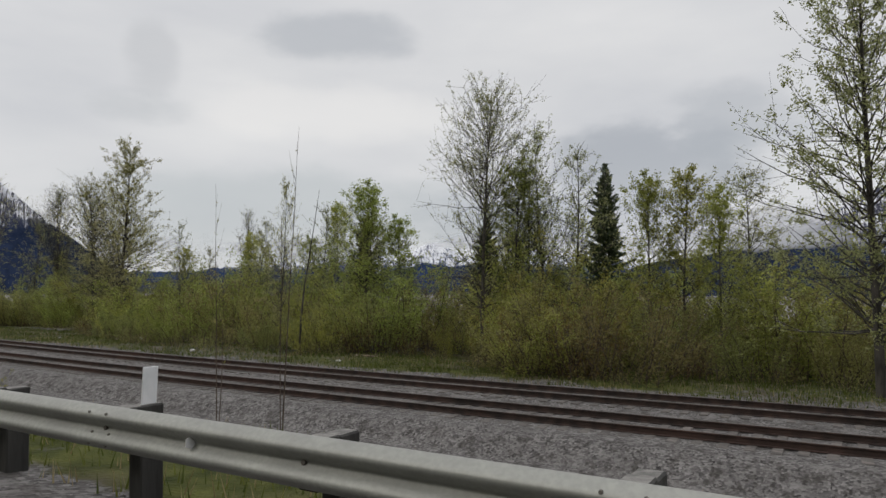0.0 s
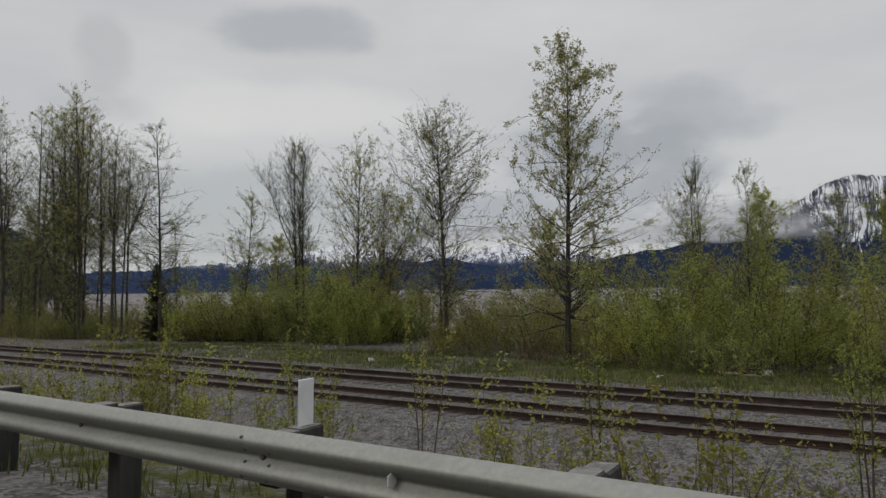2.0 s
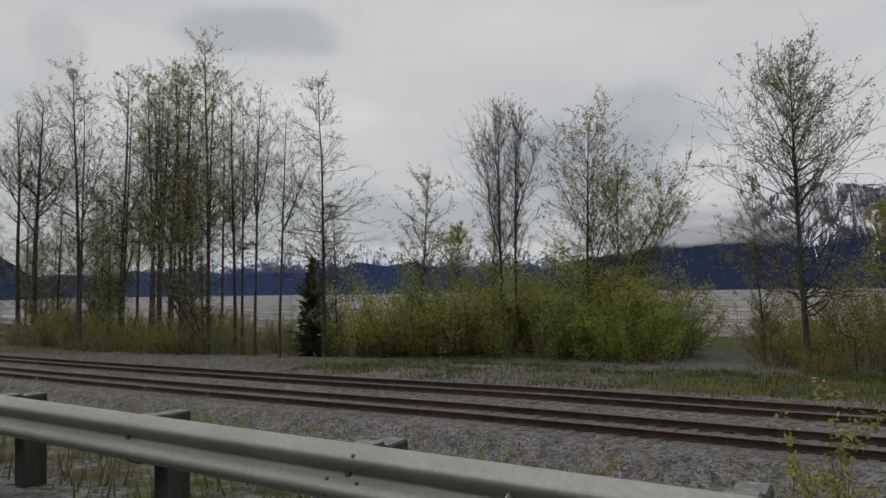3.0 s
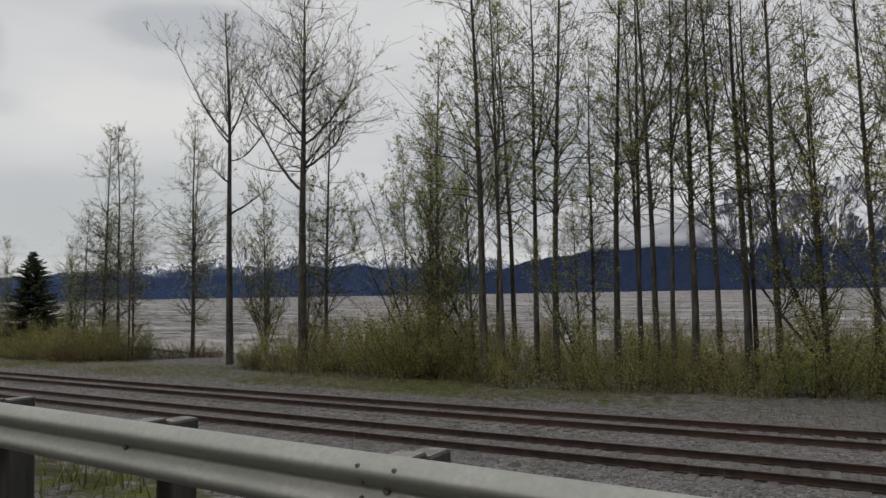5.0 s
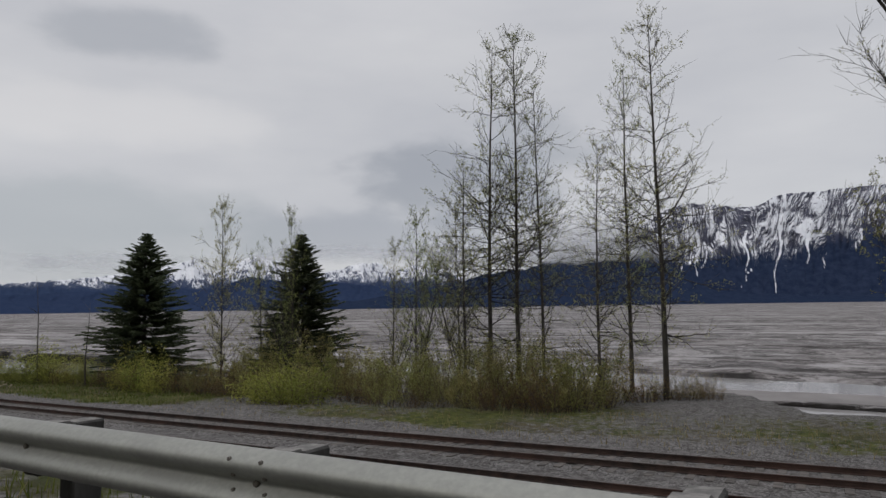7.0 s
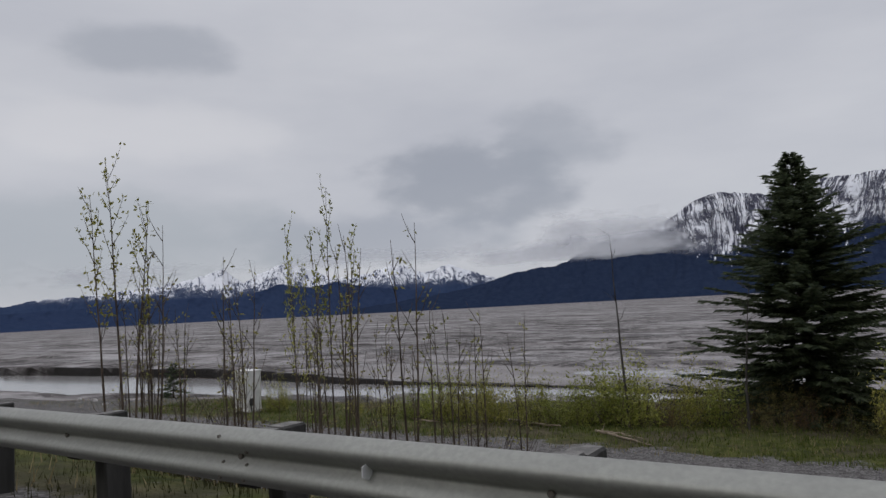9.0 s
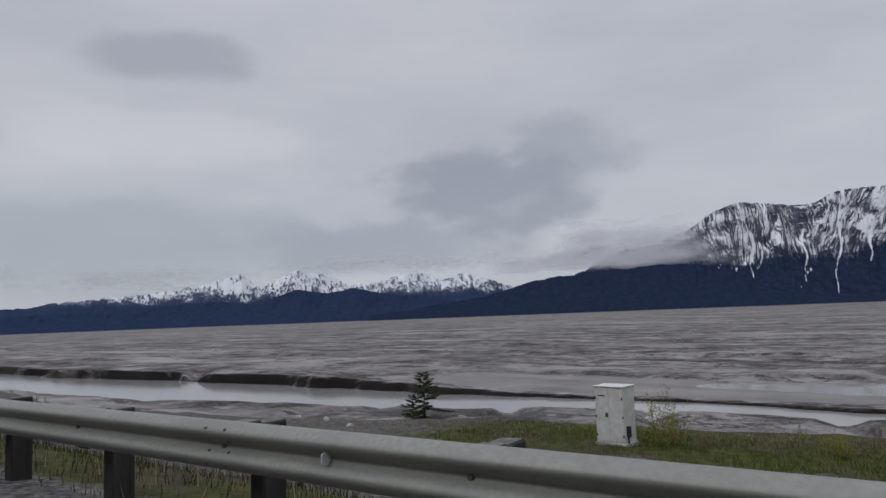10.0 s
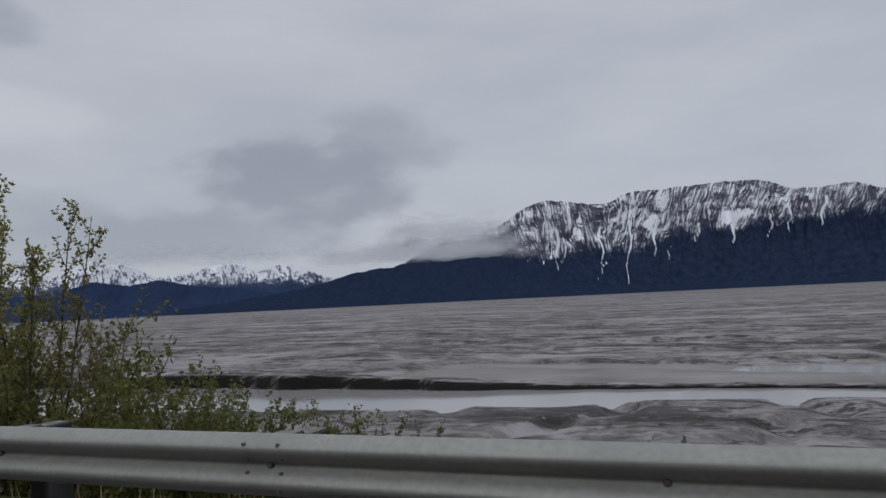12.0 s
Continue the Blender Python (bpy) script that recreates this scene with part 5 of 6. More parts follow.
stand(clump, sized(14.0, [(155.8, 36.0, 13.4, 1.0), (156.8, 36.8, 11.5, 0.9), (151.8, 36.3, 13.6, 0.8), (146.4, 41.7, 16.6, 0.8), (142.0, 37.9, 17.8, 0.9), (140.6, 36.4, 14.5), (139.3, 35.1, 15.6, 0.95), (136.6, 35.0, 15.0), (118.0, 33.0, 15.5, 1.1),
                          (114.8, 31.8, 12.0), (128.6, 31.6, 10.0), (193.9, 33.4, 12.0, 0.6), (186.0, 36.0, 11.5, 0.8), (188.6, 37.0, 10.0, 0.8), (184.2, 38.5, 12.5, 0.8), (106.4, 37.5, 11.0)]), RNG)
spr = spruce(21, 11.5, 3.3, "dark green spruce with dense drooping boughs")
stand(spr, sized(11.5, [(211.0, 34.1, 11.9, 1.42), (196.4, 36.7, 11.0, 1.3), (15.0, 44, 12.7, 0.62), (29.2, 50.7, 10.6, 0.85), (40.3, 46.7, 10.4, 0.7), (107.6, 36.0, 7.2, 0.7)]), RNG)
small_spruce = spruce(22, 2.9, 0.95, "small wind-worn young spruce on the bank", "young_spruce", 20, 0.55, 14)
stand(small_spruce, sized(2.9, [(253.3, 31.0, 3.0, 1.5), (254.3, 31.2, 2.2, 1.5)]), RNG)

# thickets beyond the tracks, of several kinds and heights; their front edge runs at FRONT metres from the road
FRONT_S = (-30, 3, 9, 14, 17, 21, 26, 29, 33, 43, 50, 58, 68, 76, 82, 90, 100, 106, 112, 127, 134, 145, 150, 153)
FRONT_D = (31, 31, 27.6, 27.6, 33, 36, 34.5, 31, 29, 30.2, 30, 32, 36, 38, 39, 40.5, 39.5, 37, 33, 30.5, 30.5, 31, 32, 34)


def front(s):
    return float(np.interp(s, FRONT_S, FRONT_D))


bushes = [thicket(31, 6.4, 5.0, 20, 5600, 0.135, "dense willow thicket in yellow-green spring leaf", M_LEAF_BUSH, far=True, low=1.6, twigs=4, fat=1.1),
          thicket(32, 5.6, 4.6, 18, 4600, 0.125, "willow thicket with brown twigs and new leaves", M_LEAF, far=True, low=2.0, twigs=4, fat=1.1),
          thicket(35, 6.0, 4.4, 22, 4000, 0.125, "olive alder thicket with grey stems", M_LEAF_OLIVE, "alder_bush", far=True, low=2.0, twigs=4, fat=1.2),
          thicket(36, 4.4, 4.0, 34, 1900, 0.10, "russet twiggy thicket barely in leaf", M_LEAF_RUST, "twiggy_bush", far=True, low=1.0, twigs=5, fat=1.2)]
open_bush = thicket(37, 5.4, 4.2, 20, 3600, 0.10, "open thicket of thin stems with scattered green leaves", M_LEAF_OLIVE, "open_thicket", far=True, low=1.5, twigs=5)
brush = thicket(33, 2.2, 3.0, 15, 700, 0.09, "low brown brush with a few green shoots", M_LEAF_OLIVE, "brush", far=True, twigs=4, fat=0.8)
spots_of = [[], [], [], []]
spots_open, spots_brush = [], []
# the long willow belt, in swells of taller and lower growth
for s in np.arange(-32, 104, 2.5):
    if 76.5 < s < 82.0:
        continue
    kind = 0.5 + 0.5 * math.sin(s * 0.31) * math.cos(s * 0.13 + 1.0)
    swell = 1.0 + 0.20 * math.sin(s * 0.47 + 0.6) + 0.12 * math.sin(s * 1.1)
    low = 0.84 if 60 < s < 82 else 1.0
    for row, (off, k0, share) in enumerate(((0.6, 0.62, 0.75), (4.0, 0.95, 0.95), (8.5, 1.18, 0.9), (13.0, 1.30, 0.8))):
        if RNG.random() > share or (row == 3 and s > 60):
            continue
        pick = RNG.random()
        which = 3 if (row == 0 and pick < 0.30) else 2 if pick < 0.25 + 0.25 * (1 - kind) else 0 if pick < 0.55 + 0.3 * kind else 1
        spots_of[which].append((s + RNG.uniform(-0.9, 0.9), front(s) + off + RNG.uniform(-0.8, 1.0), k0 * swell * low * RNG.uniform(0.86, 1.14), RNG.uniform(0.9, 1.15)))
    spots_brush.append((s + RNG.uniform(-1, 1), front(s) - 0.9 + RNG.uniform(-0.6, 0.8), RNG.uniform(0.4, 0.9)))
# a tall round willow mass before the open water, and a dark one at the clearing's end
for s, d, k in ((83.6, 41.0, 0.95), (85.2, 40.6, 1.1), (87.0, 41.4, 1.2), (89.0, 42.0, 1.2), (91.0, 41.6, 1.25), (93.0, 42.2, 1.3), (95.2, 41.8, 1.35), (97.4, 41.0, 1.4), (99.6, 40.6, 1.4), (101.6, 39.6, 1.3), (103.4, 38.6, 1.2), (86.0, 44.0, 1.3), (90.0, 45.0, 1.4), (94.6, 45.4, 1.4), (98.8, 44.6, 1.5), (82.8, 43.2, 0.9)):
    spots_of[0 if RNG.random() < 0.6 else 1].append((s, d, k, 1.15))
for s, d, k in ((11.5, 27.6, 0.95), (10.0, 28.0, 0.9), (13.0, 28.6, 0.9), (12.2, 30.5, 1.1), (8.4, 28.6, 0.95)):
    spots_of[3 if d < 28.2 else 2].append((s, d, k, 1.1))
# open growth below the tall trees
for s in np.arange(103, 156, 2.2):
    for off in (0.4, 4.2, 8.6, 12.0):
        d = front(s) + off + RNG.uniform(-0.9, 1.2)
        spots_brush.append((s + RNG.uniform(-1, 1), d - 0.4, RNG.uniform(0.5, 1.25)))
        if RNG.random() < 0.85:
            (spots_open if RNG.random() < 0.6 else spots_of[RNG.choice((2, 2, 3, 1))]).append((s + RNG.uniform(-1, 1), d, RNG.uniform(0.42, 0.95)))
for s, d, k in ((138.0, 33.0, 1.0), (139.6, 33.4, 1.1), (141.2, 33.0, 1.0), (142.6, 34.2, 0.9), (144.4, 33.6, 0.8), (117.2, 33.0, 1.0), (119.0, 32.2, 0.9)):
    spots_of[2].append((s, d, k))
for s in (146.6, 148.0, 149.4, 150.6, 152.0, 153.4, 155.0):
    spots_of[3 if RNG.random() < 0.7 else 2].append((s, RNG.uniform(31.8, 35.5), RNG.uniform(0.38, 0.55)))
# the low point of land before the mud, then the grown bank as far as the spruces
for s, d, k in ((168.6, 40.6, 0.34), (169.8, 40.2, 0.42), (171.0, 39.6, 0.45), (172.2, 38.4, 0.5), (173.6, 37.0, 0.5), (175.0, 35.4, 0.5), (176.4, 34.0, 0.5)):
    spots_of[3].append((s, d, k))
    spots_brush.append((s + 0.5, d + 0.8, k * 2))
for s in np.arange(174, 203, 1.4):
    spots_of[3 if RNG.random() < 0.45 else 2].append((s + RNG.uniform(-0.5, 0.5), RNG.uniform(30.4, 32.4), RNG.uniform(0.42, 0.62)))
    spots_of[RNG.choice((2, 2, 1))].append((s + RNG.uniform(-0.5, 0.5), RNG.uniform(33.5, 36.5), RNG.uniform(0.55, 0.85)))
    if RNG.random() < 0.6:
        spots_open.append((s, RNG.uniform(34, 38), RNG.uniform(0.6, 1.1)))
for s in np.arange(203, 219, 1.5):
    spots_of[3 if RNG.random() < 0.8 else 2].append((s + RNG.uniform(-0.5, 0.5), RNG.uniform(30.0, 33.5), RNG.uniform(0.28, 0.45)))
for s in np.arange(203, 236, 1.8):
    spots_brush.append((s + RNG.uniform(-1, 1), 31.0 + RNG.uniform(-2.0, 1.6), RNG.uniform(0.3, 0.6)))
for proto, spots in zip(bushes, spots_of):
    stand(proto, spots, RNG)
stand(open_bush, spots_open, RNG)
stand(brush, spots_brush, RNG)
shrub = thicket(34, 2.6, 1.9, 26, 2600, 0.10, "upright shrub with pale yellow-green shoots", M_LEAF_SAP, "shrub", far=True, low=1, fat=0.6)
stand(shrub, [(238.7, 28.3, 1.0, 0.6), (227.4, 28.6, 1.15, 0.7), (226.2, 28.4, 1.0, 0.8), (224.8, 28.6, 1.2, 0.7), (223.9, 28.2, 1.0, 0.8), (222.3, 28.8, 1.1, 0.7), (221.2, 29.4, 0.9), (220.0, 29.2, 0.8), (218.6, 30.3, 1.5, 0.95), (217.6, 30.6, 1.3, 1.0), (219.4, 30.6, 1.0),
              (215.4, 31.0, 1.25, 0.8), (214.2, 31.4, 1.1, 0.7), (228.6, 28.4, 0.7), (230.5, 28.6, 0.5), (232.6, 28.4, 0.42), (207.5, 30.4, 1.3, 0.8), (205.6, 30.2, 1.2, 0.8), (203.4, 30.0, 1.3, 0.7), (192.0, 28.6, 1.0, 1.2), (190.4, 28.8, 1.2, 1.3), (188.6, 28.6, 1.1, 1.2)], RNG)

# young stems between the guardrail and the tracks
sap = sapling(41, 5.6, 2, 0.10, 17, 5, 0.072, "thin sapling with yellow-green leaves on open branches", M_LEAF_SAP)
sap_b = sapling(48, 4.4, 3, 0.14, 12, 4, 0.068, "slender sapling with tufts of fresh leaves", M_LEAF_SAP, first=0.45)
wide_sap = sapling(51, 7.0, 1, 0.05, 26, 5, 0.10, "open young cottonwood with scattered dark leaves", M_LEAF_DARK, "young_cottonwood", first=0.3, wide=0.8, reach=1.5)
spike_sap = sapling(52, 4.6, 2, 0.14, 14, 4, 0.085, "young cottonwood stem with dense dark leaf tufts", M_LEAF_DARK, "young_cottonwood", first=0.45, wide=0.35)
stand(wide_sap, [(32.1, 6.7, 1.0)], random.Random(8))
stand(spike_sap, sized(4.6, [(26.6, 6.7, 5.6), (26.0, 6.3, 4.6), (28.2, 6.1, 4.0), (25.0, 7.0, 4.2), (27.2, 6.9, 3.4), (30.0, 6.8, 3.0)]), random.Random(6))
stand(sap, sized(5.6, [(195.2, 6.3, 5.7, 1.1), (194.6, 6.6, 5.8, 1.0), (193.0, 6.4, 4.6), (191.9, 6.8, 4.8), (191.2, 6.2, 4.2), (189.8, 6.8, 4.6), (207.3, 18.5, 4.4)]), random.Random(8))
stand(sap_b, sized(4.4, [(197.9, 6.4, 4.5), (196.7, 6.1, 4.2), (197.6, 5.6, 3.7), (196.0, 6.2, 4.3), (199.6, 6.8, 3.7), (193.5, 5.7, 3.6), (196.4, 6.8, 3.6), (198.4, 6.0, 3.3), (195.7, 5.6, 3.6), (192.4, 6.0, 3.9), (190.4, 6.4, 3.7),
                         (214.8, 4.9, 4.0, 0.8), (212.4, 6.0, 3.8, 0.6), (212.5, 5.6, 3.2, 0.5)]), random.Random(9))
wand = sapling(42, 5.8, 2, 0.10, 8, 1, 0.07, "thin leafless stems beside the railway", M_LEAF_SAP, first=0.4, thick=0.9)
stand(wand, sized(5.8, [(41.8, 7.2, 5.9), (41.2, 7.8, 6.3), (40.5, 7.7, 5.8), (39.9, 7.4, 4.3, 0.8), (42.4, 7.4, 4.6), (25.9, 7.0, 5.9, 1.3), (27.8, 7.4, 6.0, 1.2), (10.3, 8.6, 4.9, 0.5), (7.4, 7.4, 5.1, 0.5), (24.4, 7.2, 4.2)]), random.Random(3))
rod = sapling(53, 3.2, 2, 0.08, 7, 1, 0.055, "thin bare sapling with a few budding leaves", M_LEAF_OLIVE, "bare_sapling", first=0.45, thick=0.8)
rods = [(211.8, 6.6, 3.8), (214.7, 6.3, 3.5), (214.9, 5.4, 3.4)]
for k in range(34):
    rods.append((RNG.uniform(210.6, 215.8), RNG.uniform(5.0, 7.2), RNG.uniform(1.6, 2.9)))
for k in range(16):
    rods.append((RNG.uniform(189.6, 199.6), RNG.uniform(5.6, 7.4), RNG.uniform(2.2, 3.8)))
stand(rod, sized(3.2, rods), RNG)
reed = sapling(49, 3.0, 3, 0.16, 10, 4, 0.06, "slim willow shoot with small pale leaves", M_LEAF_SAP, "willow_shoot", first=0.35, thick=0.8)
stand(reed, [(201.2, 5.8, 0.7), (200.4, 6.2, 0.8), (43.6, 7.6, 0.9), (45.2, 8.2, 0.85), (47.4, 7.2, 0.8), (50.2, 8.0, 0.9), (52.6, 7.6, 0.8), (55.4, 8.2, 0.85), (58.0, 7.6, 0.8)], RNG)
twigs = thicket(43, 2.4, 2.0, 24, 170, 0.06, "brown leafless twigs with a few yellow shoots", M_LEAF_OLIVE, "twig_clump", M_SAP, fat=0.55, low=2, twigs=6)
stand(twigs, [(s + RNG.uniform(-0.5, 0.5), 6.4 + RNG.uniform(-0.8, 1.4), RNG.uniform(0.6, 1.0)) for s in np.arange(187.0, 199.8, 0.45)] +
      [(s + RNG.uniform(-0.4, 0.4), 6.0 + RNG.uniform(-0.7, 0.8), RNG.uniform(0.45, 0.75)) for s in np.arange(210.8, 215.4, 0.9)], RNG)
shoots = thicket(44, 1.7, 1.5, 16, 1000, 0.062, "yellow-green shoots growing in the gravel", M_LEAF_SAP, "weed_clump", M_SAP, fat=0.3, low=1.5, twigs=4)
spots = [(64.3, 8, 1.1), (70.8, 8, 1.1), (69.9, 8, 1.0), (65.7, 8, 0.8), (63.0, 8.5, 0.95)]
for s in np.arange(14, 62, 0.9):
    if RNG.random() < (0.95 if 43 < s < 60 else 0.45):
        spots.append((s, 7.2 + RNG.uniform(-1.4, 3.2), RNG.uniform(0.45, 1.05) * (1.15 if 43 < s < 60 else 0.8)))
for s in np.arange(62, 90, 1.6):
    spots.append((s, 8.0 + RNG.uniform(-1.2, 3.0), RNG.uniform(0.3, 0.65)))
spots += [(198.6 + 0.42 * k, 6.6 + RNG.uniform(-0.8, 1.2), RNG.uniform(0.6, 0.95)) for k in range(6)]
spots += [(RNG.uniform(23.5, 30.5), RNG.uniform(6.0, 8.0), RNG.uniform(0.8, 1.5)) for k in range(12)]
stand(shoots, spots, RNG)

# leafy willows hard behind the guardrail near the walk's end
willow = sapling(45, 4.1, 1, 0.03, 15, 5, 0.085, "young cottonwood clump with dark green heart-shaped leaves", M_LEAF_MID, "young_cottonwood", first=0.42, wide=0.42, reach=1.25)
stand(willow, sized(4.1, [(252.8, 4.4, 4.2), (252.5, 4.6, 4.0)]), RNG)
side_sap = sapling(54, 2.9, 8, 0.50, 9, 3, 0.070, "spreading young stems with small fresh leaves", M_LEAF_MID, "young_cottonwood", first=0.4, thick=0.8, wide=0.7)
stand(side_sap, sized(2.9, [(252.9, 4.6, 2.9), (252.4, 4.8, 2.2)]), RNG)
low_twigs = thicket(46, 2.3, 2.6, 34, 900, 0.055, "spreading willow twigs with small new leaves", M_LEAF_SAP, "willow_shoots", M_SAP, fat=0.6)
stand(low_twigs, [(252.8, 4.8, 1.0), (252.0, 5.0, 0.8), (253.5, 4.9, 0.75)], RNG)
twiggy = sapling(58, 1.4, 6, 0.30, 10, 2, 0.05, "small grey leafless bush on the bank above the channel", M_LEAF_SAP, "bush", first=0.15, thick=0.8)
stand(twiggy, sized(1.4, [(305.0, 30.5, 1.5, 0.8), (297.8, 29.8, 0.9, 1.3), (297.0, 30.2, 1.0, 1.2), (296.2, 30.0, 0.8, 1.2)]), random.Random(5))
end_tall = sapling(50, 4.4, 6, 0.26, 15, 8, 0.075, "tall willow with rising leafy branches", M_LEAF_OLIVE, "willow_sapling", first=0.25)
stand(end_tall, [(281.0, 5.8, 0.92), (282.2, 6.0, 1.0), (280.0, 5.8, 0.85), (279.3, 5.7, 0.55), (284.0, 6, 1.0)], RNG)
end_bush = thicket(47, 2.6, 2.4, 34, 8200, 0.07, "leafy willow bush behind the guardrail", M_LEAF_END, "roadside_willow", M_SAP, fat=0.5, low=0.5, twigs=7)
stand(end_bush, [(281.4, 5.8, 1.1), (280.2, 5.6, 1.05), (279.2, 5.8, 0.85), (283.0, 6.0, 1.2), (284.8, 6.0, 1.1), (278.4, 5.8, 0.72), (277.6, 5.7, 0.66), (276.9, 5.8, 0.6), (276.2, 5.8, 0.5), (275.6, 5.8, 0.42), (286.6, 6, 1.0)], RNG)


# ---- things beside the track ----
def bevel_box(name, size, at, mat, parent=None, bevel=0.01, label=""):
    b = bmesh.new()
    box(b, size, at, bevel)
    return finish(name, b, mat, parent, label)


def build_cabinet():
    """White trackside equipment cabinet: body, overhanging lid, two doors with hinges and lock, meter box and plinth."""
    cab = new("trackside_cabinet")
    tagged(cab, "white painted steel trackside cabinet with black fittings", "cabinet")
    w, dp, h = 1.30, 0.95, 2.25
    bevel_box("body", (w, dp, h), (0, 0, 0.14 + h / 2), M_CABINET, cab, 0.015)
    bevel_box("lid", (w + 0.08, dp + 0.10, 0.06), (0, 0, 0.14 + h + 0.03), M_CABINET, cab, 0.012)
    bevel_box("plinth", (w + 0.12, dp + 0.12, 0.30), (0, 0, 0.0), M_ROCK, cab, 0.02, "rough concrete plinth")
    for k, x in enumerate((-w / 4, w / 4)):
        door = bevel_box("door", (w / 2 - 0.05, 0.025, h - 0.16), (x, -dp / 2 - 0.012, 0.14 + h / 2), M_CABINET, cab, 0.006)
        for zz in (0.45, 1.20, 1.95):
            bevel_box("hinge", (0.05, 0.03, 0.10), (x + (-1 if k == 0 else 1) * (w / 4 - 0.05), -dp / 2 - 0.035, zz), M_BLACK, door, 0.004, "black hinge")
        if k == 0:
            bevel_box("latch", (0.10, 0.05, 0.16), (x + w / 4 - 0.12, -dp / 2 - 0.045, 1.28), M_BLACK, door, 0.01, "black latch")
    bevel_box("vent", (0.30, 0.02, 0.05), (-w / 4, -dp / 2 - 0.030, 2.05), M_BLACK, cab, 0.004, "black vent slot")
    bevel_box("meter_box", (0.22, 0.16, 0.42), (w / 2 + 0.02, -dp / 2 + 0.22, 0.62), M_BLACK, cab, 0.015, "black meter box")
    b = bmesh.new()
    bmesh.ops.create_cone(b, cap_ends=True, segments=8, radius1=0.035, radius2=0.035, depth=0.55, matrix=Matrix.Translation((w / 2 + 0.03, -dp / 2 + 0.22, 0.25)))
    finish("conduit", b, M_BLACK, cab, "black conduit pipe")
    m = along(240.6, 27.6, ground_z(240.6, 27.6) - 0.02)
    cab.matrix_basis = m @ Matrix.Rotation(radians(-6), 4, "Z")


build_cabinet()


def build_post_sign():
    """Small white number board on a low post by the track; its figures become plain bars."""
    sign = new("track_number_sign")
    tagged(sign, "small white number board on a low grey post", "sign")
    bevel_box("post", (0.05, 0.05, 1.5), (0, 0, 0.55), M_TIMBER, sign, 0.005)
    board = bevel_box("board", (0.30, 0.02, 0.20), (0, -0.035, 1.18), M_WHITE, sign, 0.004, "white board")
    for x in (-0.06, 0.06):
        bevel_box("bar", (0.07, 0.006, 0.11), (x, -0.049, 1.18), M_BLACK, board, 0.001, "black bar")
    sign.matrix_basis = along(231.8, 8.0, ground_z(231.8, 8.0)) @ Matrix.Rotation(radians(-30), 4, "Z")


build_post_sign()


def rock_mesh(seed, name="rock"):
    r = random.Random(seed)
    b = bmesh.new()
    bmesh.ops.create_icosphere(b, subdivisions=2, radius=0.5)
    off = Vector((r.uniform(0, 50), r.uniform(0, 50), r.uniform(0, 50)))
    for v in b.verts:
        v.co *= 1 + 0.45 * noise.noise(v.co * 1.9 + off)
        v.co.z *= 0.7
    me = bpy.data.meshes.new(name)
    b.to_mesh(me)
    b.free()
    me.materials.append(M_ROCK)
    return me


ROCKS = [rock_mesh(k) for k in range(5)]
rr_ = random.Random(9)


def put_rock(s, d, size):
    ob_ = new("rock", ROCKS[rr_.randrange(5)])
    ob_.matrix_basis = Matrix.LocRotScale(place(s, d, 0.10 * size), Euler((rr_.uniform(-0.4, 0.4), rr_.uniform(-0.4, 0.4), rr_.uniform(0, 6))), (size * rr_.uniform(0.8, 1.3), size * rr_.uniform(0.8, 1.2), size))
    return tagged(ob_, "pale angular boulder of the shore armour", "rock", "shore rocks")


for s in np.arange(255, 260, 2.1):
    edge_d = min(26.0, float(np.interp(s, EDGE_S, EDGE_D)))
    put_rock(s + rr_.uniform(-0.4, 0.4), edge_d + rr_.uniform(0.2, 1.6), rr_.uniform(0.4, 0.7))
for s, d, k in ((51.6, 32.2, 0.5), (24.5, 27.6, 0.3), (70.0, 27.0, 0.3), (36.0, 26.6, 0.35), (55.0, 27.5, 0.3)):
    put_rock(s, d, k)


def build_log(s0_, d0_, s1_, d1_, radius, seed):
    P = Plant(seed)
    a, b_ = place(s0_, d0_, radius * 0.8), place(s1_, d1_, radius * 0.7)
    n = 8
    pts = [a.lerp(b_, i / n) + Vector((P.r.gauss(0, 0.03), P.r.gauss(0, 0.03), P.r.gauss(0, 0.015))) for i in range(n + 1)]
    P.tube(pts, [radius * (1 - 0.55 * i / n) for i in range(n + 1)], 8)
    for _ in range(3):
        j = P.r.randint(1, n - 1)
        P.stem(pts[j], Vector((P.r.gauss(0, 1), P.r.gauss(0, 1), P.r.uniform(0, 0.8))), 0.5, radius * 0.3, 0.1, 0, 3, 5)
    ob_ = from_arrays("fallen_log", P.v, P.f, M_LOG, None, True)
    tagged(ob_, "bleached fallen log lying in the grass", "log", "fallen logs")


build_log(223.7, 29.4, 220.3, 28.2, 0.07, 51)
build_log(218.4, 27.5, 215.4, 25.3, 0.06, 52)
build_log(218.0, 27.7, 216.0, 26.6, 0.05, 53)
build_log(228.5, 28.0, 226.2, 27.3, 0.05, 54)
build_log(26.2, 30.8, 24.9, 31.4, 0.10, 56)
build_log(53.7, 31.4, 51.6, 30.2, 0.08, 57)


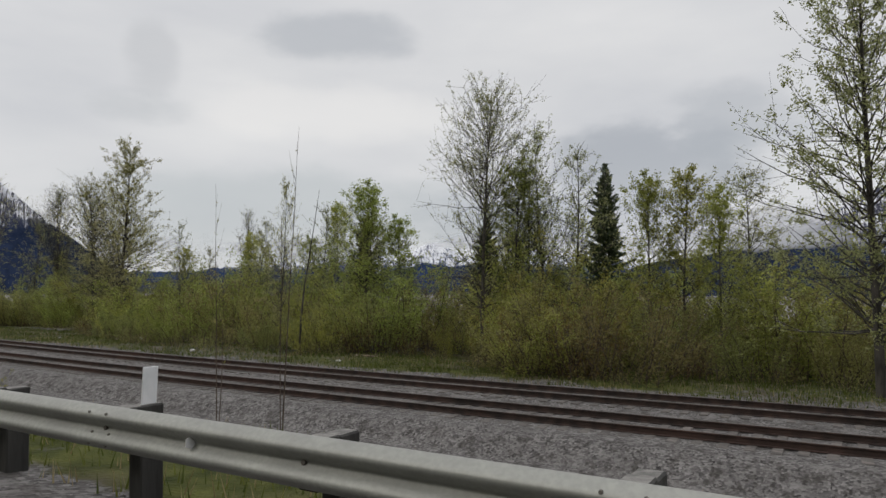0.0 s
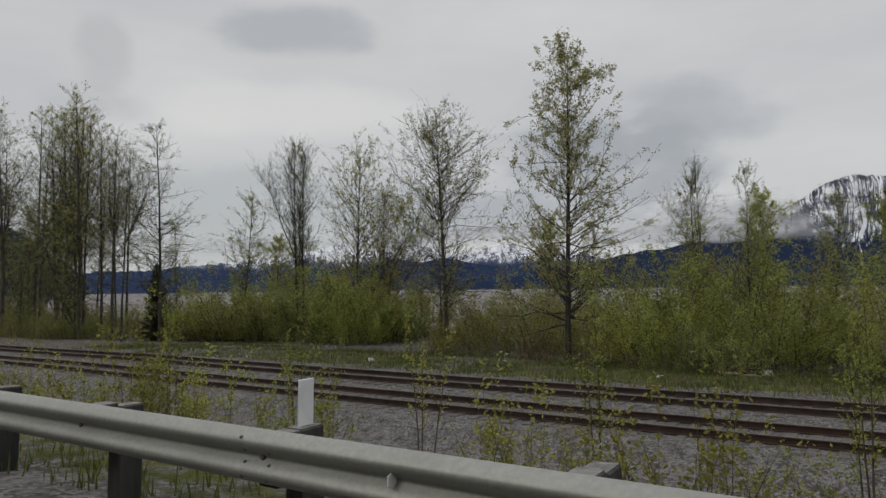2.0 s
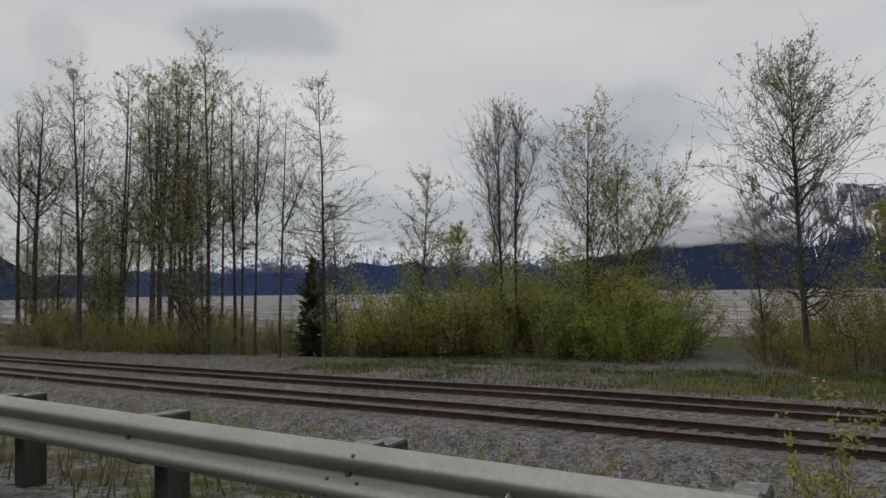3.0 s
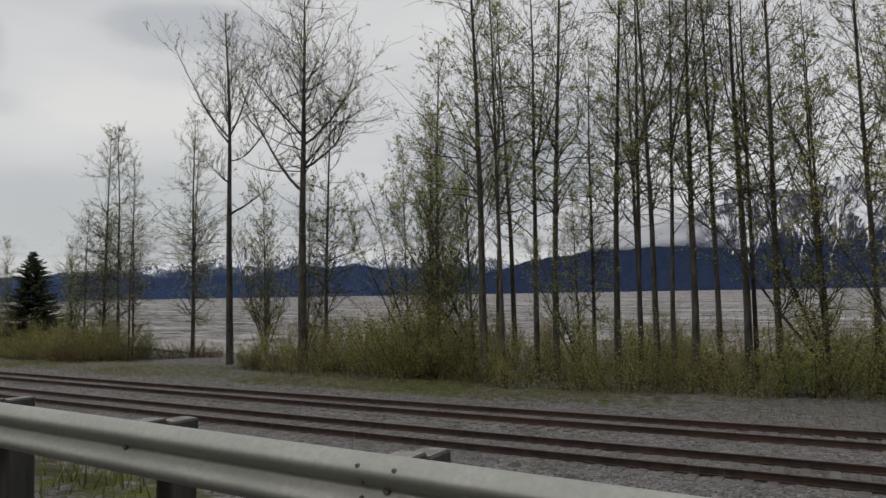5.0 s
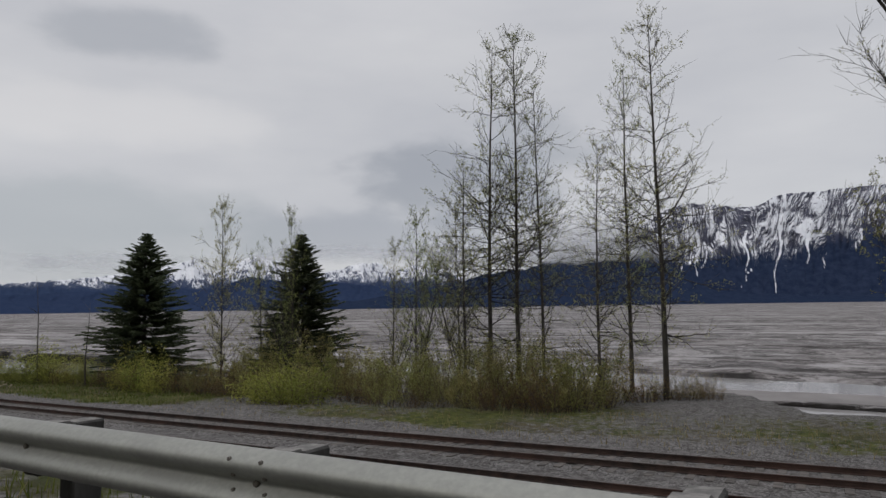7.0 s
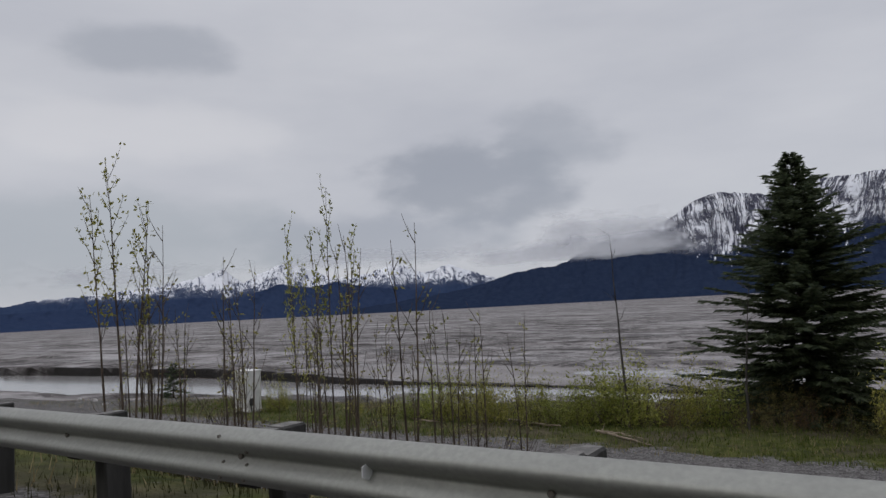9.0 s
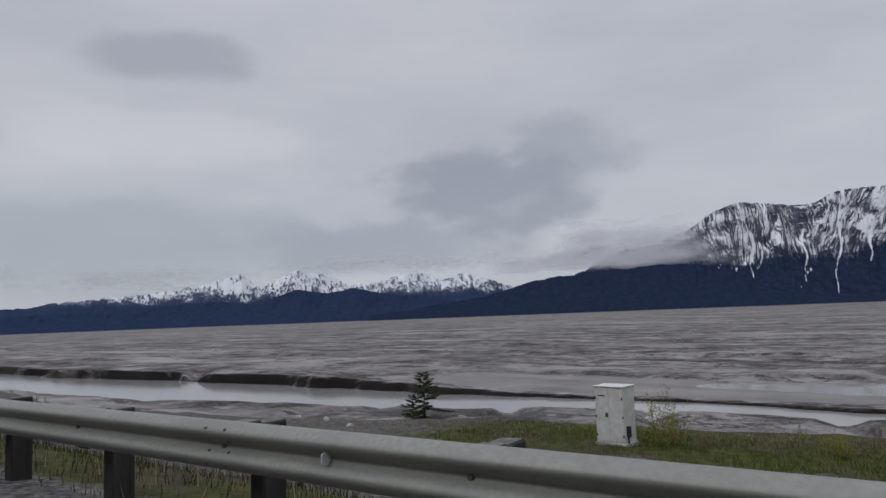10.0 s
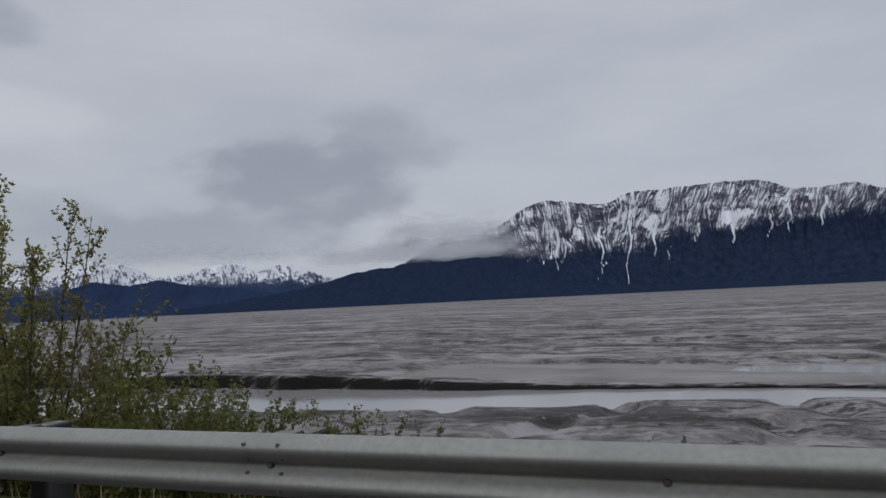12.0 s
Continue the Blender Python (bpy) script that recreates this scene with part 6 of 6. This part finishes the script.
def build_snag(s, d, h, seed):
    P = Plant(seed)
    pts, rad = P.stem(Vector((0, 0, -0.3)), Vector((0.02, 0.03, 1)), h, 0.075, 0.03, 0.01, 9, 6, 0.12)
    for _ in range(11):
        j = P.r.randint(4, 9)
        w = P.r.uniform(0, 6.28)
        P.stem(pts[j], Vector((math.cos(w), math.sin(w), 0.7)), P.r.uniform(0.4, 1.1), 0.014, 0.12, 0.05, 4, 3)
    top = new("dead_snag")
    tagged(top, "thin dead snag standing bare in the shrubs", "dead tree")
    from_arrays("trunk", P.v, P.f, M_BARK, top, True)
    top.matrix_basis = Matrix.Translation(place(s, d))


build_snag(217.6, 29.3, 8.6, 61)
build_snag(213.0, 30.5, 6.0, 62)
build_snag(30.4, 30.2, 10.5, 63)


# ---- grass: blades along the road's edge, the verge beyond the tracks, and pale stalks in the ballast ----
def blades(name, count, s_range, d_fn, h_fn, width, mat, label, seed):
    rng = np.random.RandomState(seed)
    s = rng.uniform(s_range[0], s_range[1], count)
    d = d_fn(s, rng)
    xs, ys, an = np.interp(s, RS, RX), np.interp(s, RS, RY), np.interp(s, RS, RA)
    x, y = xs - np.sin(an) * d, ys + np.cos(an) * d
    z = ground_height(x, y, s, d)
    h = h_fn(s, d, rng)
    w = rng.uniform(0, 6.283, count)
    dx, dy = np.cos(w) * width, np.sin(w) * width
    lx, ly = rng.normal(0, 0.25, count) * h, rng.normal(0, 0.25, count) * h
    v = np.empty((count, 3, 3))
    v[:, 0] = np.stack([x - dx, y - dy, z - 0.02], 1)
    v[:, 1] = np.stack([x + dx, y + dy, z - 0.02], 1)
    v[:, 2] = np.stack([x + lx, y + ly, z + h], 1)
    f = np.arange(count * 3).reshape(-1, 3)
    me = bpy.data.meshes.new(name)
    me.from_pydata(v.reshape(-1, 3).tolist(), [], f.tolist())
    me.materials.append(mat)
    me.update()
    return tagged(new(name, me), label, "grass", kind="stuff")


def tufted(lo, hi, scale, seed):
    """Distances from the road that gather in tufts."""
    def pick(s, rng):
        d = rng.uniform(lo, hi, len(s))
        for _ in range(3):
            bare = wave(s * scale, d * scale, seed) < rng.uniform(-0.9, 0.5, len(s))
            d = np.where(bare, rng.uniform(lo, hi, len(s)), d)
        return d
    return pick


blades("roadside_grass", 35000, (-12, 205), tufted(3.1, 6.6, 0.9, 91), lambda s, d, r: r.uniform(0.06, 0.26, len(s)), 0.011, M_GRASS, "rough green grass along the road's edge", 1)
blades("bank_grass", 30000, (203, 300), tufted(3.1, 6.6, 0.9, 97), lambda s, d, r: r.uniform(0.04, 0.15, len(s)), 0.006, M_OLIVEGRASS, "dull olive grass below the guardrail", 7)
blades("dead_grass", 12000, (-12, 300), tufted(3.1, 9.0, 0.7, 92), lambda s, d, r: r.uniform(0.08, 0.34, len(s)), 0.008, M_DRYGRASS, "bleached dead grass among the gravel", 2)
blades("verge_grass", 44000, (-30, 98), tufted(24.4, 36.0, 0.5, 93), lambda s, d, r: r.uniform(0.06, 0.26, len(s)), 0.020, M_GRASS, "green grass verge beyond the railway", 3)
blades("shore_grass", 14000, (196, 249), tufted(24.4, 32.0, 0.5, 96), lambda s, d, r: r.uniform(0.06, 0.24, len(s)), 0.020, M_GRASS, "green grass on the bank above the shore", 6)
blades("verge_dead_grass", 16000, (-30, 262), tufted(24.0, 33.0, 0.6, 94), lambda s, d, r: r.uniform(0.06, 0.28, len(s)), 0.016, M_DRYGRASS, "straw-coloured dead grass on the verge", 4)
blades("stalks", 900, (60, 200), tufted(9.0, 13.5, 0.3, 95), lambda s, d, r: r.uniform(0.5, 1.4, len(s)), 0.010, M_DRYGRASS, "pale dry weed stalks in the ballast", 5)
